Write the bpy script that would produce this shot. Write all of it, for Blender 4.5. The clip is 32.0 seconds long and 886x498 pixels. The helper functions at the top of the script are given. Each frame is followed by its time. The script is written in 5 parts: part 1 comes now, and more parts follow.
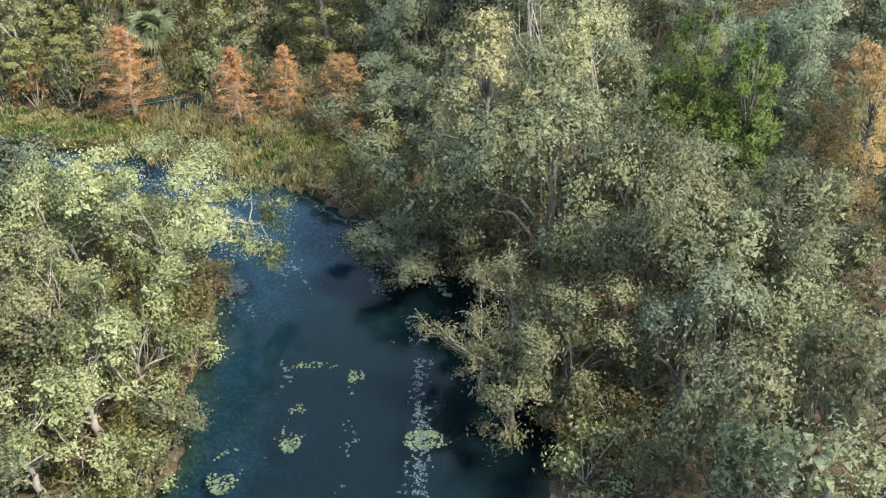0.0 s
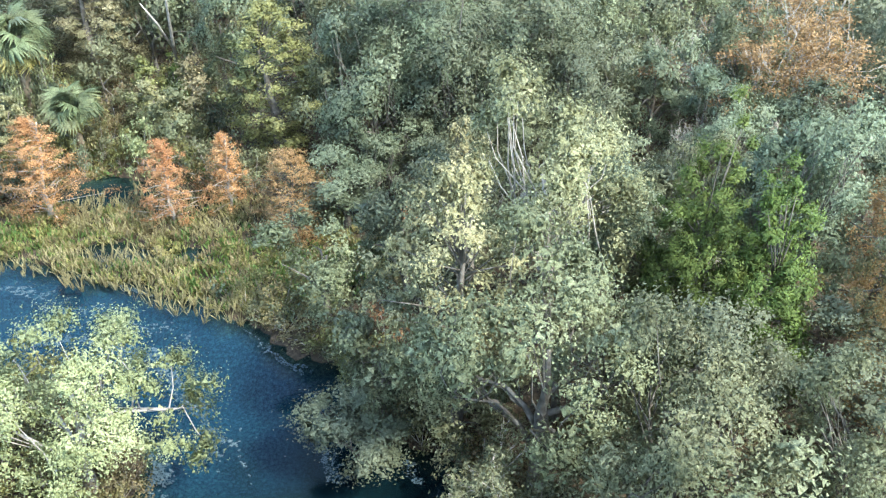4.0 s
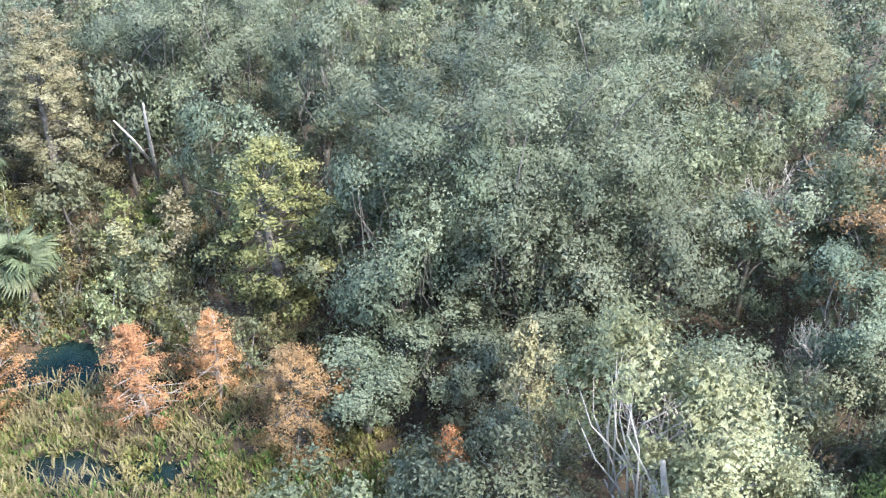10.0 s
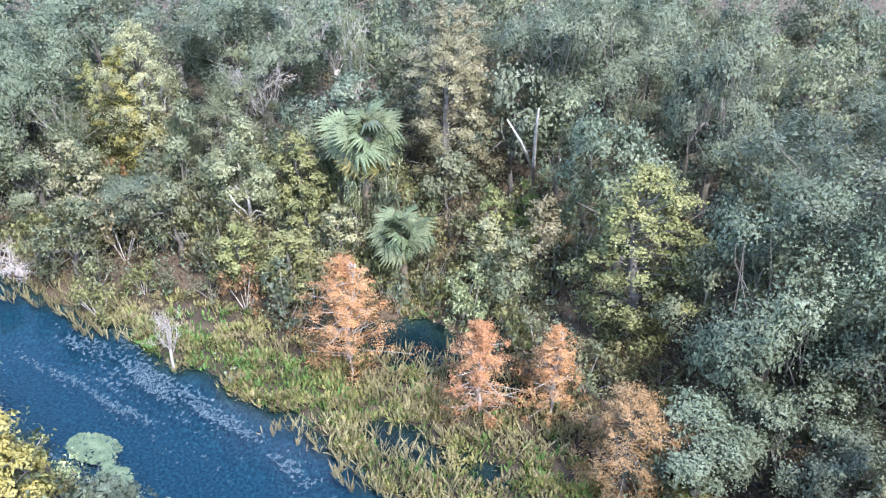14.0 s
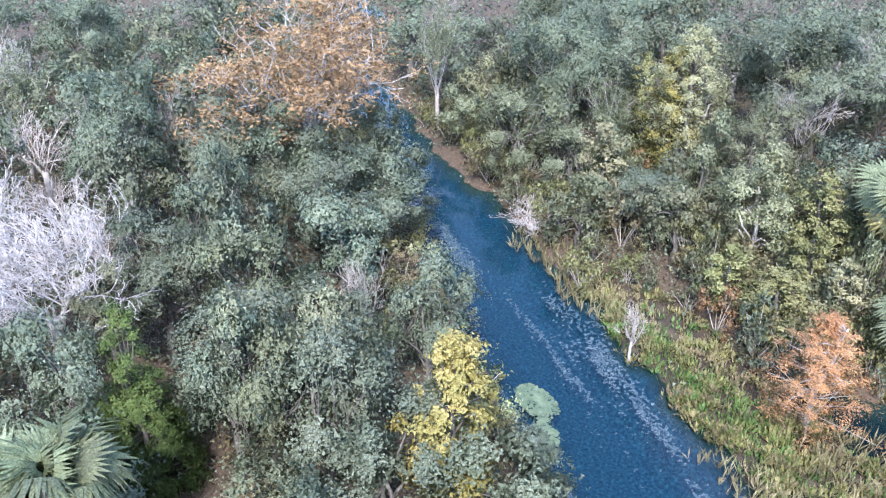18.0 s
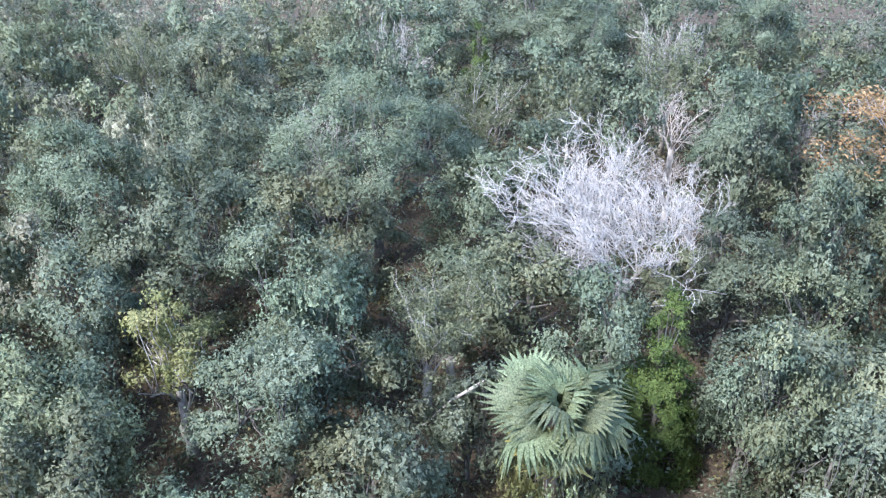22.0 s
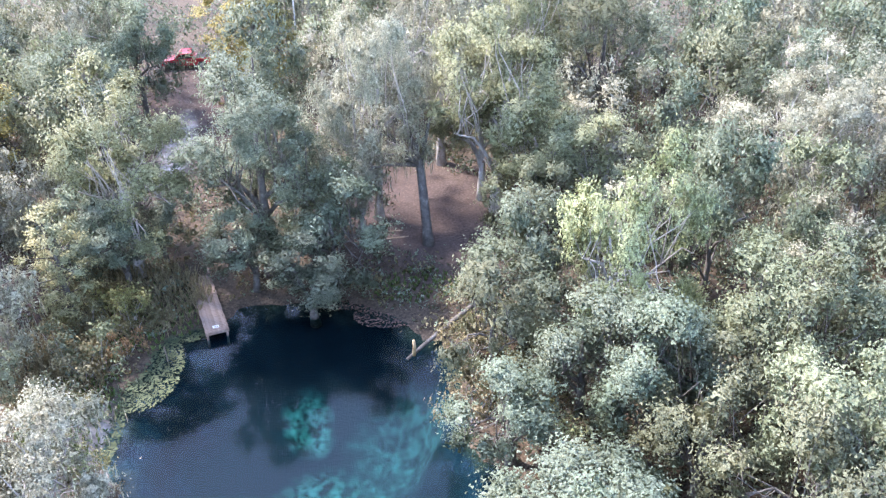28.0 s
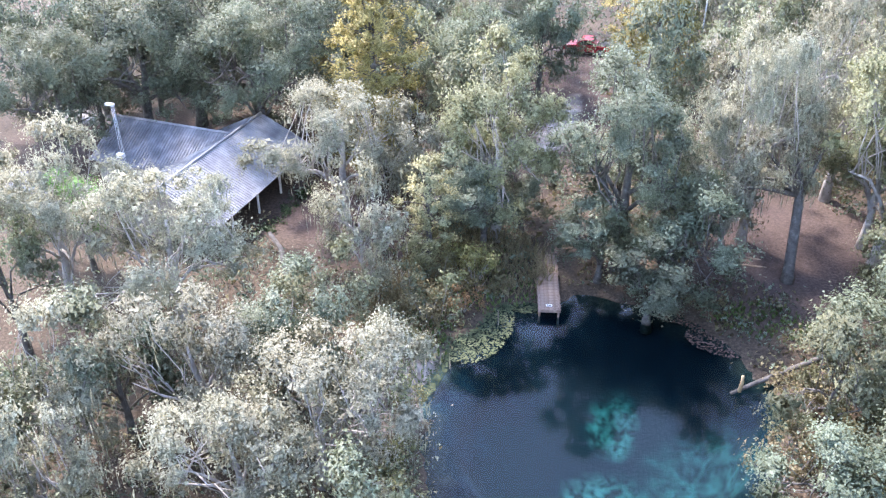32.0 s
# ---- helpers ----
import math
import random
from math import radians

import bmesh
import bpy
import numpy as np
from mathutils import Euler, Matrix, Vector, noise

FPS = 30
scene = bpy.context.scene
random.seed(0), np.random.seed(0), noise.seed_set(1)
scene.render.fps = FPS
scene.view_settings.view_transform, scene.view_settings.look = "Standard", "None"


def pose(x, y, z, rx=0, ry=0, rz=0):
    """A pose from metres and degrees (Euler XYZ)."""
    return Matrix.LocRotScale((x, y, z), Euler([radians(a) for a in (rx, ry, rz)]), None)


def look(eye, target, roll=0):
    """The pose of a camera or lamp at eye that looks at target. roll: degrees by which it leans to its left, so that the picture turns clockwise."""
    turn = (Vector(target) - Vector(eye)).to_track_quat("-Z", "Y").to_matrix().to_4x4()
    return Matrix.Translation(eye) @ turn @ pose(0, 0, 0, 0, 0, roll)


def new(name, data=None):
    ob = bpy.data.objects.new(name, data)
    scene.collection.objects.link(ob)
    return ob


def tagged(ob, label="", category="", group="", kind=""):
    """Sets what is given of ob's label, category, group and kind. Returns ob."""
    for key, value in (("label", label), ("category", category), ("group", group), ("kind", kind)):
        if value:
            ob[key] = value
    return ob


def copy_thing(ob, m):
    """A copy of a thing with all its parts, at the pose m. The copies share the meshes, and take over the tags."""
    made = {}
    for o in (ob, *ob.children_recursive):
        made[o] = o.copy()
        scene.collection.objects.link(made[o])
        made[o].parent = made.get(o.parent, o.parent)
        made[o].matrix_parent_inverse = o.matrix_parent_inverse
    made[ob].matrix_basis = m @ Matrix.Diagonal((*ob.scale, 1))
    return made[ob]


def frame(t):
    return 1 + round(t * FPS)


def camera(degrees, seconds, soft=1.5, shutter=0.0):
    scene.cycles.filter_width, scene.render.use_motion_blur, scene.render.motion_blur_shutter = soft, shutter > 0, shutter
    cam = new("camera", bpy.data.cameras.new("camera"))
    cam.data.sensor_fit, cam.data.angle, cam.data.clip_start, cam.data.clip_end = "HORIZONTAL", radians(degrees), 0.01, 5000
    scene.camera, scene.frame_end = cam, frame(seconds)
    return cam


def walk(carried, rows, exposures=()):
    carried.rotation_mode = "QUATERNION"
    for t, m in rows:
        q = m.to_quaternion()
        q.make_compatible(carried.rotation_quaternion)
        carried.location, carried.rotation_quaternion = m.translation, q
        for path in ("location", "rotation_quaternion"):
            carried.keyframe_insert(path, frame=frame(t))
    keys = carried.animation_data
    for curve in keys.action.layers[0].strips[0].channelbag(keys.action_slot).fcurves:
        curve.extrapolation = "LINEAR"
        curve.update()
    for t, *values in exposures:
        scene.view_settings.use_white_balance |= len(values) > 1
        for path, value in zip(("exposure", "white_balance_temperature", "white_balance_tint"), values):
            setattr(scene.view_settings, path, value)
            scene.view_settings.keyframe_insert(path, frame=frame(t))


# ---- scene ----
cam = camera(54.73, 32.0, soft=1.25)


def look_row(x, y, z, yaw, pitch, roll):
    """Place, then degrees to the left of +y, up from level, and of lean."""
    return pose(x, y, z, 0, 0, yaw) @ pose(0, 0, 0, 90 + pitch) @ pose(0, 0, 0, 0, 0, roll)


walk(cam, [
    (0, look_row(5.15, -26.49, 25.39, 2.62, -32.34, -0.26)),
    (0.5, look_row(5.15, -25.24, 25.69, 2.27, -32.34, -0.09)),
    (1, look_row(5.15, -23.94, 25.99, 2.01, -32.44, -0.08)),
    (1.5, look_row(5.16, -22.56, 26.34, 1.78, -32.59, -0.15)),
    (2, look_row(5.14, -21.11, 26.75, 1.40, -32.84, -0.19)),
    (2.5, look_row(5.09, -19.62, 27.16, 1.09, -33.11, -0.20)),
    (3, look_row(5.06, -18.16, 27.51, 0.77, -33.38, -0.24)),
    (3.5, look_row(5.07, -16.77, 27.77, 0.58, -33.51, -0.21)),
    (5.5, look_row(5.05, -11.31, 28.31, 0.30, -33.30, -0.50)),
    (6, look_row(4.86, -9.94, 28.39, 0.29, -33.24, -0.48)),
    (6.5, look_row(4.58, -8.60, 28.49, 0.22, -33.16, -0.28)),
    (7, look_row(4.32, -7.41, 28.61, 0.11, -33.02, -0.05)),
    (7.5, look_row(4.07, -6.30, 28.74, 0.05, -32.80, 0.07)),
    (8, look_row(3.77, -5.18, 28.90, -0.03, -32.64, 0.19)),
    (8.5, look_row(3.46, -4.08, 29.03, -0.09, -32.51, 0.34)),
    (9, look_row(3.15, -3.04, 29.20, -0.08, -32.46, 0.38)),
    (9.5, look_row(2.78, -2.08, 29.35, -0.06, -32.30, 0.45)),
    (10, look_row(2.32, -1.14, 29.52, -0.04, -32.24, 0.59)),
    (10.5, look_row(1.74, -0.30, 29.70, -0.03, -32.17, 0.70)),
    (11, look_row(1.14, 0.18, 29.83, -0.00, -32.03, 0.80)),
    (11.5, look_row(0.61, 0.25, 29.86, 2.67, -31.98, 0.90)),
    (12, look_row(0.22, 0.09, 29.85, 6.93, -31.80, 1.02)),
    (12.5, look_row(0.21, 0.07, 29.85, 12.28, -31.86, 0.74)),
    (13, look_row(0.21, 0.05, 29.85, 17.12, -31.96, 0.42)),
    (13.5, look_row(0.22, 0.03, 29.85, 21.17, -32.03, 0.17)),
    (14, look_row(0.22, 0.00, 29.86, 25.53, -32.02, -0.03)),
    (14.5, look_row(0.22, -0.01, 29.86, 29.92, -32.08, -0.26)),
    (16.5, look_row(0.18, -0.05, 29.91, 47.77, -31.70, -0.36)),
    (17, look_row(0.17, -0.05, 29.92, 52.48, -31.63, -0.43)),
    (17.5, look_row(0.16, -0.04, 29.93, 57.45, -31.54, -0.47)),
    (18, look_row(0.14, -0.02, 29.94, 62.90, -31.43, -0.46)),
    (18.5, look_row(0.12, 0.01, 29.94, 68.53, -31.36, -0.47)),
    (19, look_row(0.11, 0.03, 29.95, 74.07, -31.37, -0.30)),
    (19.5, look_row(0.11, 0.04, 29.96, 79.93, -31.40, -0.25)),
    (20, look_row(0.10, 0.05, 29.97, 85.62, -31.42, -0.20)),
    (20.5, look_row(0.09, 0.06, 29.97, 91.29, -31.40, -0.11)),
    (21, look_row(0.09, 0.06, 29.97, 95.96, -31.31, 0.04)),
    (21.5, look_row(0.09, 0.07, 29.97, 101.18, -31.23, 0.06)),
    (22, look_row(0.09, 0.07, 29.98, 106.44, -31.08, 0.07)),
    (22.5, look_row(0.10, 0.07, 29.99, 111.70, -31.01, 0.25)),
    (23, look_row(0.09, 0.06, 30.00, 117.04, -31.01, 0.36)),
    (23.5, look_row(0.08, 0.07, 30.00, 122.46, -30.97, 0.39)),
    (24, look_row(0.06, 0.06, 30.01, 128.08, -30.96, 0.46)),
    (24.5, look_row(0.05, 0.05, 30.02, 133.77, -30.98, 0.46)),
    (25, look_row(0.04, 0.05, 30.02, 139.48, -30.92, 0.62)),
    (25.5, look_row(0.04, 0.05, 30.02, 145.28, -30.90, 0.79)),
    (27.5, look_row(0.02, 0.04, 30.04, 167.19, -31.63, -0.12)),
    (28, look_row(0.02, 0.04, 30.04, 172.70, -31.72, -0.13)),
    (28.5, look_row(0.02, 0.03, 30.04, 178.46, -31.73, -0.07)),
    (29, look_row(0.02, 0.03, 30.03, 182.58, -31.78, -0.10)),
    (29.5, look_row(0.01, 0.02, 30.03, 184.61, -31.85, -0.01)),
    (30, look_row(0.01, 0.01, 30.02, 186.37, -31.96, 0.05)),
    (30.5, look_row(0.01, 0.01, 30.01, 189.36, -31.99, 0.07)),
    (31, look_row(0.01, 0.00, 30.00, 193.27, -31.95, 0.13)),
    (31.5, look_row(0.00, 0.00, 30.00, 197.47, -31.99, 0.13)),
    (32, look_row(0.00, 0.00, 30.00, 199.71, -31.99, 0.06)),
], exposures=[(0, 2.0, 8300, 6), (1, 2.18, 7900, 1), (2, 2.42, 7400, -1), (3.5, 2.54, 7100, 0), (6, 2.57, 6800, 6), (9, 2.6, 6700, 11), (12, 2.57, 6550, 13), (14, 2.54, 6250, 15), (17, 2.48, 6150, 18), (20, 2.24, 6050, 16), (22, 2.28, 6080, 13), (24, 2.43, 6200, 16), (28, 2.98, 6550, 22), (32, 2.9, 6600, 22)])

# ---- sky and sun ----
SUN_ELEVATION, SUN_AZIMUTH = 51.0, 124.0     # degrees above the horizon; clockwise from +y
world = bpy.data.worlds.new("sky")
scene.world = world
world.use_nodes = True
wn, wl = world.node_tree.nodes, world.node_tree.links
sky = wn.new("ShaderNodeTexSky")
sky.sky_type = 'NISHITA'
sky.sun_disc = False
sky.sun_elevation = radians(SUN_ELEVATION)
sky.sun_rotation = radians(SUN_AZIMUTH)
sky.air_density, sky.dust_density, sky.ozone_density = 1.0, 0.5, 1.5
# broken cloud over the whole dome
wcoord = wn.new("ShaderNodeTexCoord")
wnoise = wn.new("ShaderNodeTexNoise")
wnoise.inputs["Scale"].default_value = 3.2
wnoise.inputs["Detail"].default_value = 6
wramp = wn.new("ShaderNodeValToRGB")
wramp.color_ramp.elements[0].position, wramp.color_ramp.elements[1].position = 0.58, 0.80
wmix = wn.new("ShaderNodeMixRGB")
wmix.inputs[2].default_value = (7.2, 7.7, 8.6, 1)
wl.new(wcoord.outputs["Generated"], wnoise.inputs["Vector"])
wl.new(wnoise.outputs["Fac"], wramp.inputs["Fac"])
wl.new(wramp.outputs["Color"], wmix.inputs["Fac"])
wl.new(sky.outputs["Color"], wmix.inputs[1])
wl.new(wmix.outputs["Color"], wn["Background"].inputs["Color"])
wn["Background"].inputs["Strength"].default_value = 0.15

sun_data = bpy.data.lights.new("sun", "SUN")
sun_data.energy, sun_data.angle, sun_data.color = 1.9, radians(7), (1.0, 0.96, 0.90)
sun = new("sun", sun_data)
_e, _a = radians(SUN_ELEVATION), radians(SUN_AZIMUTH)
sun.matrix_world = look((0, 0, 120), Vector((0, 0, 120)) - Vector((math.sin(_a) * math.cos(_e), math.cos(_a) * math.cos(_e), math.sin(_e))))

# ---- materials ----
def make_mat(name):
    m = bpy.data.materials.new(name)
    m.use_nodes = True
    return m, m.node_tree.nodes, m.node_tree.links, m.node_tree.nodes["Principled BSDF"]


def ramp(nodes, stops):
    r = nodes.new("ShaderNodeValToRGB")
    el = r.color_ramp.elements
    while len(el) < len(stops):
        el.new(0.5)
    for e, (p, c) in zip(el, stops):
        e.position, e.color = p, (*c, 1)
    return r


def noise_node(nodes, links, scale, detail=5, coord="Object", rough=0.6):
    tc = nodes.new("ShaderNodeTexCoord")
    n = nodes.new("ShaderNodeTexNoise")
    n.inputs["Scale"].default_value, n.inputs["Detail"].default_value = scale, detail
    n.inputs["Roughness"].default_value = rough
    if coord == "World":
        g = nodes.new("ShaderNodeNewGeometry")
        links.new(g.outputs["Position"], n.inputs["Vector"])
    else:
        links.new(tc.outputs[coord], n.inputs["Vector"])
    return n


def bump(nodes, links, bsdf, height, strength, distance):
    b = nodes.new("ShaderNodeBump")
    b.inputs["Strength"].default_value, b.inputs["Distance"].default_value = strength, distance
    links.new(height, b.inputs["Height"])
    links.new(b.outputs["Normal"], bsdf.inputs["Normal"])


def plain(name, stops, scale=3.0, rough=0.8, metal=0.0, bump_scale=0.0, bump_depth=0.02, coord="Object", spec=0.5):
    """A surface whose colour wanders between the given stops, with fine grain on top."""
    m, n, l, b = make_mat(name)
    big = noise_node(n, l, scale, 6, coord)
    r = ramp(n, stops)
    l.new(big.outputs["Fac"], r.inputs["Fac"])
    l.new(r.outputs["Color"], b.inputs["Base Color"])
    b.inputs["Roughness"].default_value, b.inputs["Metallic"].default_value = rough, metal
    b.inputs["Specular IOR Level"].default_value = spec
    if bump_scale:
        fine = noise_node(n, l, bump_scale, 8, coord)
        bump(n, l, b, fine.outputs["Fac"], 0.7, bump_depth)
    return m


def foliage(name, dark, mid, light, rough=0.55, through_light=0.35, tint=0.16):
    """Leaves: colour differs from leaf to leaf, from bough to bough and from tree to tree."""
    m, n, l, b = make_mat(name)
    geo = n.new("ShaderNodeNewGeometry")
    info = n.new("ShaderNodeObjectInfo")
    patch = noise_node(n, l, 0.55, 3, "World")
    add = n.new("ShaderNodeMath")
    add.operation = 'MULTIPLY_ADD'
    add.inputs[1].default_value = 0.20
    l.new(geo.outputs["Random Per Island"], add.inputs[0])
    sub = n.new("ShaderNodeMath")
    sub.operation = 'MULTIPLY_ADD'
    sub.inputs[1].default_value, sub.inputs[2].default_value = 1.3, -0.25
    l.new(patch.outputs["Fac"], sub.inputs[0])
    l.new(sub.outputs[0], add.inputs[2])
    r = ramp(n, [(0.05, dark), (0.45, mid), (0.95, light)])
    l.new(add.outputs[0], r.inputs["Fac"])
    hsv = n.new("ShaderNodeHueSaturation")
    hv = n.new("ShaderNodeMapRange")
    hv.inputs["To Min"].default_value, hv.inputs["To Max"].default_value = 0.5 - tint * 0.12, 0.5 + tint * 0.12
    l.new(info.outputs["Random"], hv.inputs["Value"])
    l.new(hv.outputs[0], hsv.inputs["Hue"])
    vv = n.new("ShaderNodeMapRange")
    vv.inputs["To Min"].default_value, vv.inputs["To Max"].default_value = 1 - tint, 1 + tint
    l.new(info.outputs["Random"], vv.inputs["Value"])
    l.new(vv.outputs[0], hsv.inputs["Value"])
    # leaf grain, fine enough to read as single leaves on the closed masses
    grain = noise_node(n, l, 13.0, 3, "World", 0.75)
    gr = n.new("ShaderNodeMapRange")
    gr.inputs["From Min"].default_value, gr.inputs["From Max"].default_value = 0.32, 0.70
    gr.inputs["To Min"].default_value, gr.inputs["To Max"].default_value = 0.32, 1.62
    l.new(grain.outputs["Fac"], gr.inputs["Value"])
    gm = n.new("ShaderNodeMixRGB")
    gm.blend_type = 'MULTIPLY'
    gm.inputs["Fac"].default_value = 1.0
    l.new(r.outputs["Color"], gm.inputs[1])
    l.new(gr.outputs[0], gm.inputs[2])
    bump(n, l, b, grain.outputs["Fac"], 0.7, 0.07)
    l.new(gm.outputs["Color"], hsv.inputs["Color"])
    l.new(hsv.outputs["Color"], b.inputs["Base Color"])
    b.inputs["Roughness"].default_value = rough
    b.inputs["Specular IOR Level"].default_value = 0.4
    tr = n.new("ShaderNodeBsdfTranslucent")
    l.new(hsv.outputs["Color"], tr.inputs["Color"])
    mix = n.new("ShaderNodeMixShader")
    mix.inputs[0].default_value = through_light
    l.new(b.outputs[0], mix.inputs[1])
    l.new(tr.outputs[0], mix.inputs[2])
    l.new(mix.outputs[0], n["Material Output"].inputs["Surface"])
    return m


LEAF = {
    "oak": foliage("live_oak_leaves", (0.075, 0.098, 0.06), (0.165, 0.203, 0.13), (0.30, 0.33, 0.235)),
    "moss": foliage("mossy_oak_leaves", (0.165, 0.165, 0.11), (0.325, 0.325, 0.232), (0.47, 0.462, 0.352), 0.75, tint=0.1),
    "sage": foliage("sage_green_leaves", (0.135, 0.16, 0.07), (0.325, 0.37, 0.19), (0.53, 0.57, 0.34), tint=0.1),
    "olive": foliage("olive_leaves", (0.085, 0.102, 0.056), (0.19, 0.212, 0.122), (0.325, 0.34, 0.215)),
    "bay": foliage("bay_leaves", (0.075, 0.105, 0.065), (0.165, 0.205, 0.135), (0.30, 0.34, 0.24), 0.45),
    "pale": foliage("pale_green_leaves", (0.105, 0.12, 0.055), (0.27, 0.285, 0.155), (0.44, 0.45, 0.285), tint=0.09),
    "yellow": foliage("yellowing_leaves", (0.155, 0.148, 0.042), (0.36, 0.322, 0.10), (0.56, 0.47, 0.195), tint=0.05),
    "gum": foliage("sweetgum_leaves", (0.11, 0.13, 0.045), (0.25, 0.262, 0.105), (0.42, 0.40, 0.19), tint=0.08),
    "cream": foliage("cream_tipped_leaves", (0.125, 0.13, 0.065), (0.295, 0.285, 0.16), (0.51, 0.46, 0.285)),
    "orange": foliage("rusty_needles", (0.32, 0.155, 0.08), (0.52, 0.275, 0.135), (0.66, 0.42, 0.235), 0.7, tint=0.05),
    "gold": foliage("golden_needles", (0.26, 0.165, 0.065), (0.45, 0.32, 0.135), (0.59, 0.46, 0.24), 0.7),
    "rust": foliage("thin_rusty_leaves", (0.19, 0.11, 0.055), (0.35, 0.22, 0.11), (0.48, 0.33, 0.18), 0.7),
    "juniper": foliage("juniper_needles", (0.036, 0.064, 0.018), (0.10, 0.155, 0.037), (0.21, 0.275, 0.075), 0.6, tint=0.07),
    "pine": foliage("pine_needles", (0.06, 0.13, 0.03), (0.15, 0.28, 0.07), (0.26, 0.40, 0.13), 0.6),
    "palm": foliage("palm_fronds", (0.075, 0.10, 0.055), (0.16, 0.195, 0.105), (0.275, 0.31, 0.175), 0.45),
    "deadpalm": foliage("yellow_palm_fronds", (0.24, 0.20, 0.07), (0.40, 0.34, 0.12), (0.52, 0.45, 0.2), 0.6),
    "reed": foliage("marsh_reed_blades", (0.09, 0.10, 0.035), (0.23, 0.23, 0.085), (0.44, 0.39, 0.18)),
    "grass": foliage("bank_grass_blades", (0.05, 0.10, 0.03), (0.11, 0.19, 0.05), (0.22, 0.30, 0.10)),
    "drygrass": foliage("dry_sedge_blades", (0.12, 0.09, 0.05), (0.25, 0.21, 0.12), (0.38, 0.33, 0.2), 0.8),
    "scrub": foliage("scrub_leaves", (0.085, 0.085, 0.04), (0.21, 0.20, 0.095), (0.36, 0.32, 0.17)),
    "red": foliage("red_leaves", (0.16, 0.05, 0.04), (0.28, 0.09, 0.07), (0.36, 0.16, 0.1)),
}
BARK = plain("grey_bark", [(0.3, (0.06, 0.052, 0.044)), (0.55, (0.13, 0.118, 0.104)), (0.75, (0.25, 0.235, 0.215))], 3.0, 0.9, bump_scale=9, bump_depth=0.04)
BARK_PALE = plain("pale_bark", [(0.3, (0.24, 0.22, 0.205)), (0.55, (0.36, 0.34, 0.325)), (0.75, (0.50, 0.475, 0.46))], 2.5, 0.85, bump_scale=9, bump_depth=0.02)
BARK_GREY = plain("silvery_bark", [(0.3, (0.24, 0.21, 0.19)), (0.55, (0.40, 0.37, 0.34)), (0.75, (0.54, 0.51, 0.48))], 2.5, 0.9, bump_scale=9, bump_depth=0.02)
BARK_PALM = plain("palm_bark", [(0.3, (0.12, 0.09, 0.06)), (0.6, (0.25, 0.20, 0.15)), (0.8, (0.34, 0.29, 0.22))], 4.0, 0.95, bump_scale=12, bump_depth=0.03)

# ---- small kit for meshes ----
def mesh_of(name, verts, faces, mat=None, smooth=False):
    me = bpy.data.meshes.new(name)
    me.from_pydata([tuple(v) for v in verts], [], faces)
    if mat:
        me.materials.append(mat)
    if smooth:
        me.shade_smooth()
    me.update()
    return me


def quad_mesh(name, verts, mat):
    """Separate faces from an array of n x corners x 3 places."""
    verts = np.asarray(verts, np.float32)
    n, c = verts.shape[:2]
    me = bpy.data.meshes.new(name)
    me.vertices.add(n * c)
    me.vertices.foreach_set("co", verts.ravel())
    me.loops.add(n * c)
    me.loops.foreach_set("vertex_index", np.arange(n * c, dtype=np.int32))
    me.polygons.add(n)
    me.polygons.foreach_set("loop_start", np.arange(0, n * c, c, dtype=np.int32))
    me.update(calc_edges=True)
    me.validate()
    me.materials.append(mat)
    return me


def child(name, mesh, parent, label=""):
    ob = new(name, mesh)
    ob.parent = parent
    if label:
        ob["label"] = label
    return ob


def part(name, bm, mat, parent, label=""):
    me = bpy.data.meshes.new(name)
    bm.to_mesh(me)
    bm.free()
    me.materials.append(mat)
    return child(name, me, parent, label)


def tube(points, radii, sides=6):
    """A tapered tube along the points: vertices and faces."""
    pts = [Vector(p) for p in points]
    verts, faces = [], []
    for i, p in enumerate(pts):
        d = (pts[min(i + 1, len(pts) - 1)] - pts[max(i - 1, 0)]).normalized()
        u = d.orthogonal().normalized() if i == 0 else (u - d * u.dot(d)).normalized()
        v = d.cross(u)
        for k in range(sides):
            a = 2 * math.pi * k / sides
            verts.append(p + (u * math.cos(a) + v * math.sin(a)) * radii[i])
    for i in range(len(pts) - 1):
        for k in range(sides):
            a, b = i * sides + k, i * sides + (k + 1) % sides
            faces.append((a, b, b + sides, a + sides))
    faces.append(tuple(range(sides))[::-1])
    faces.append(tuple(range((len(pts) - 1) * sides, len(pts) * sides)))
    return verts, faces


def join(tubes):
    verts, faces = [], []
    for v, f in tubes:
        o = len(verts)
        verts += v
        faces += [tuple(i + o for i in q) for q in f]
    return verts, faces


def unit(a):
    return a / np.maximum(np.linalg.norm(a, axis=-1, keepdims=True), 1e-9)


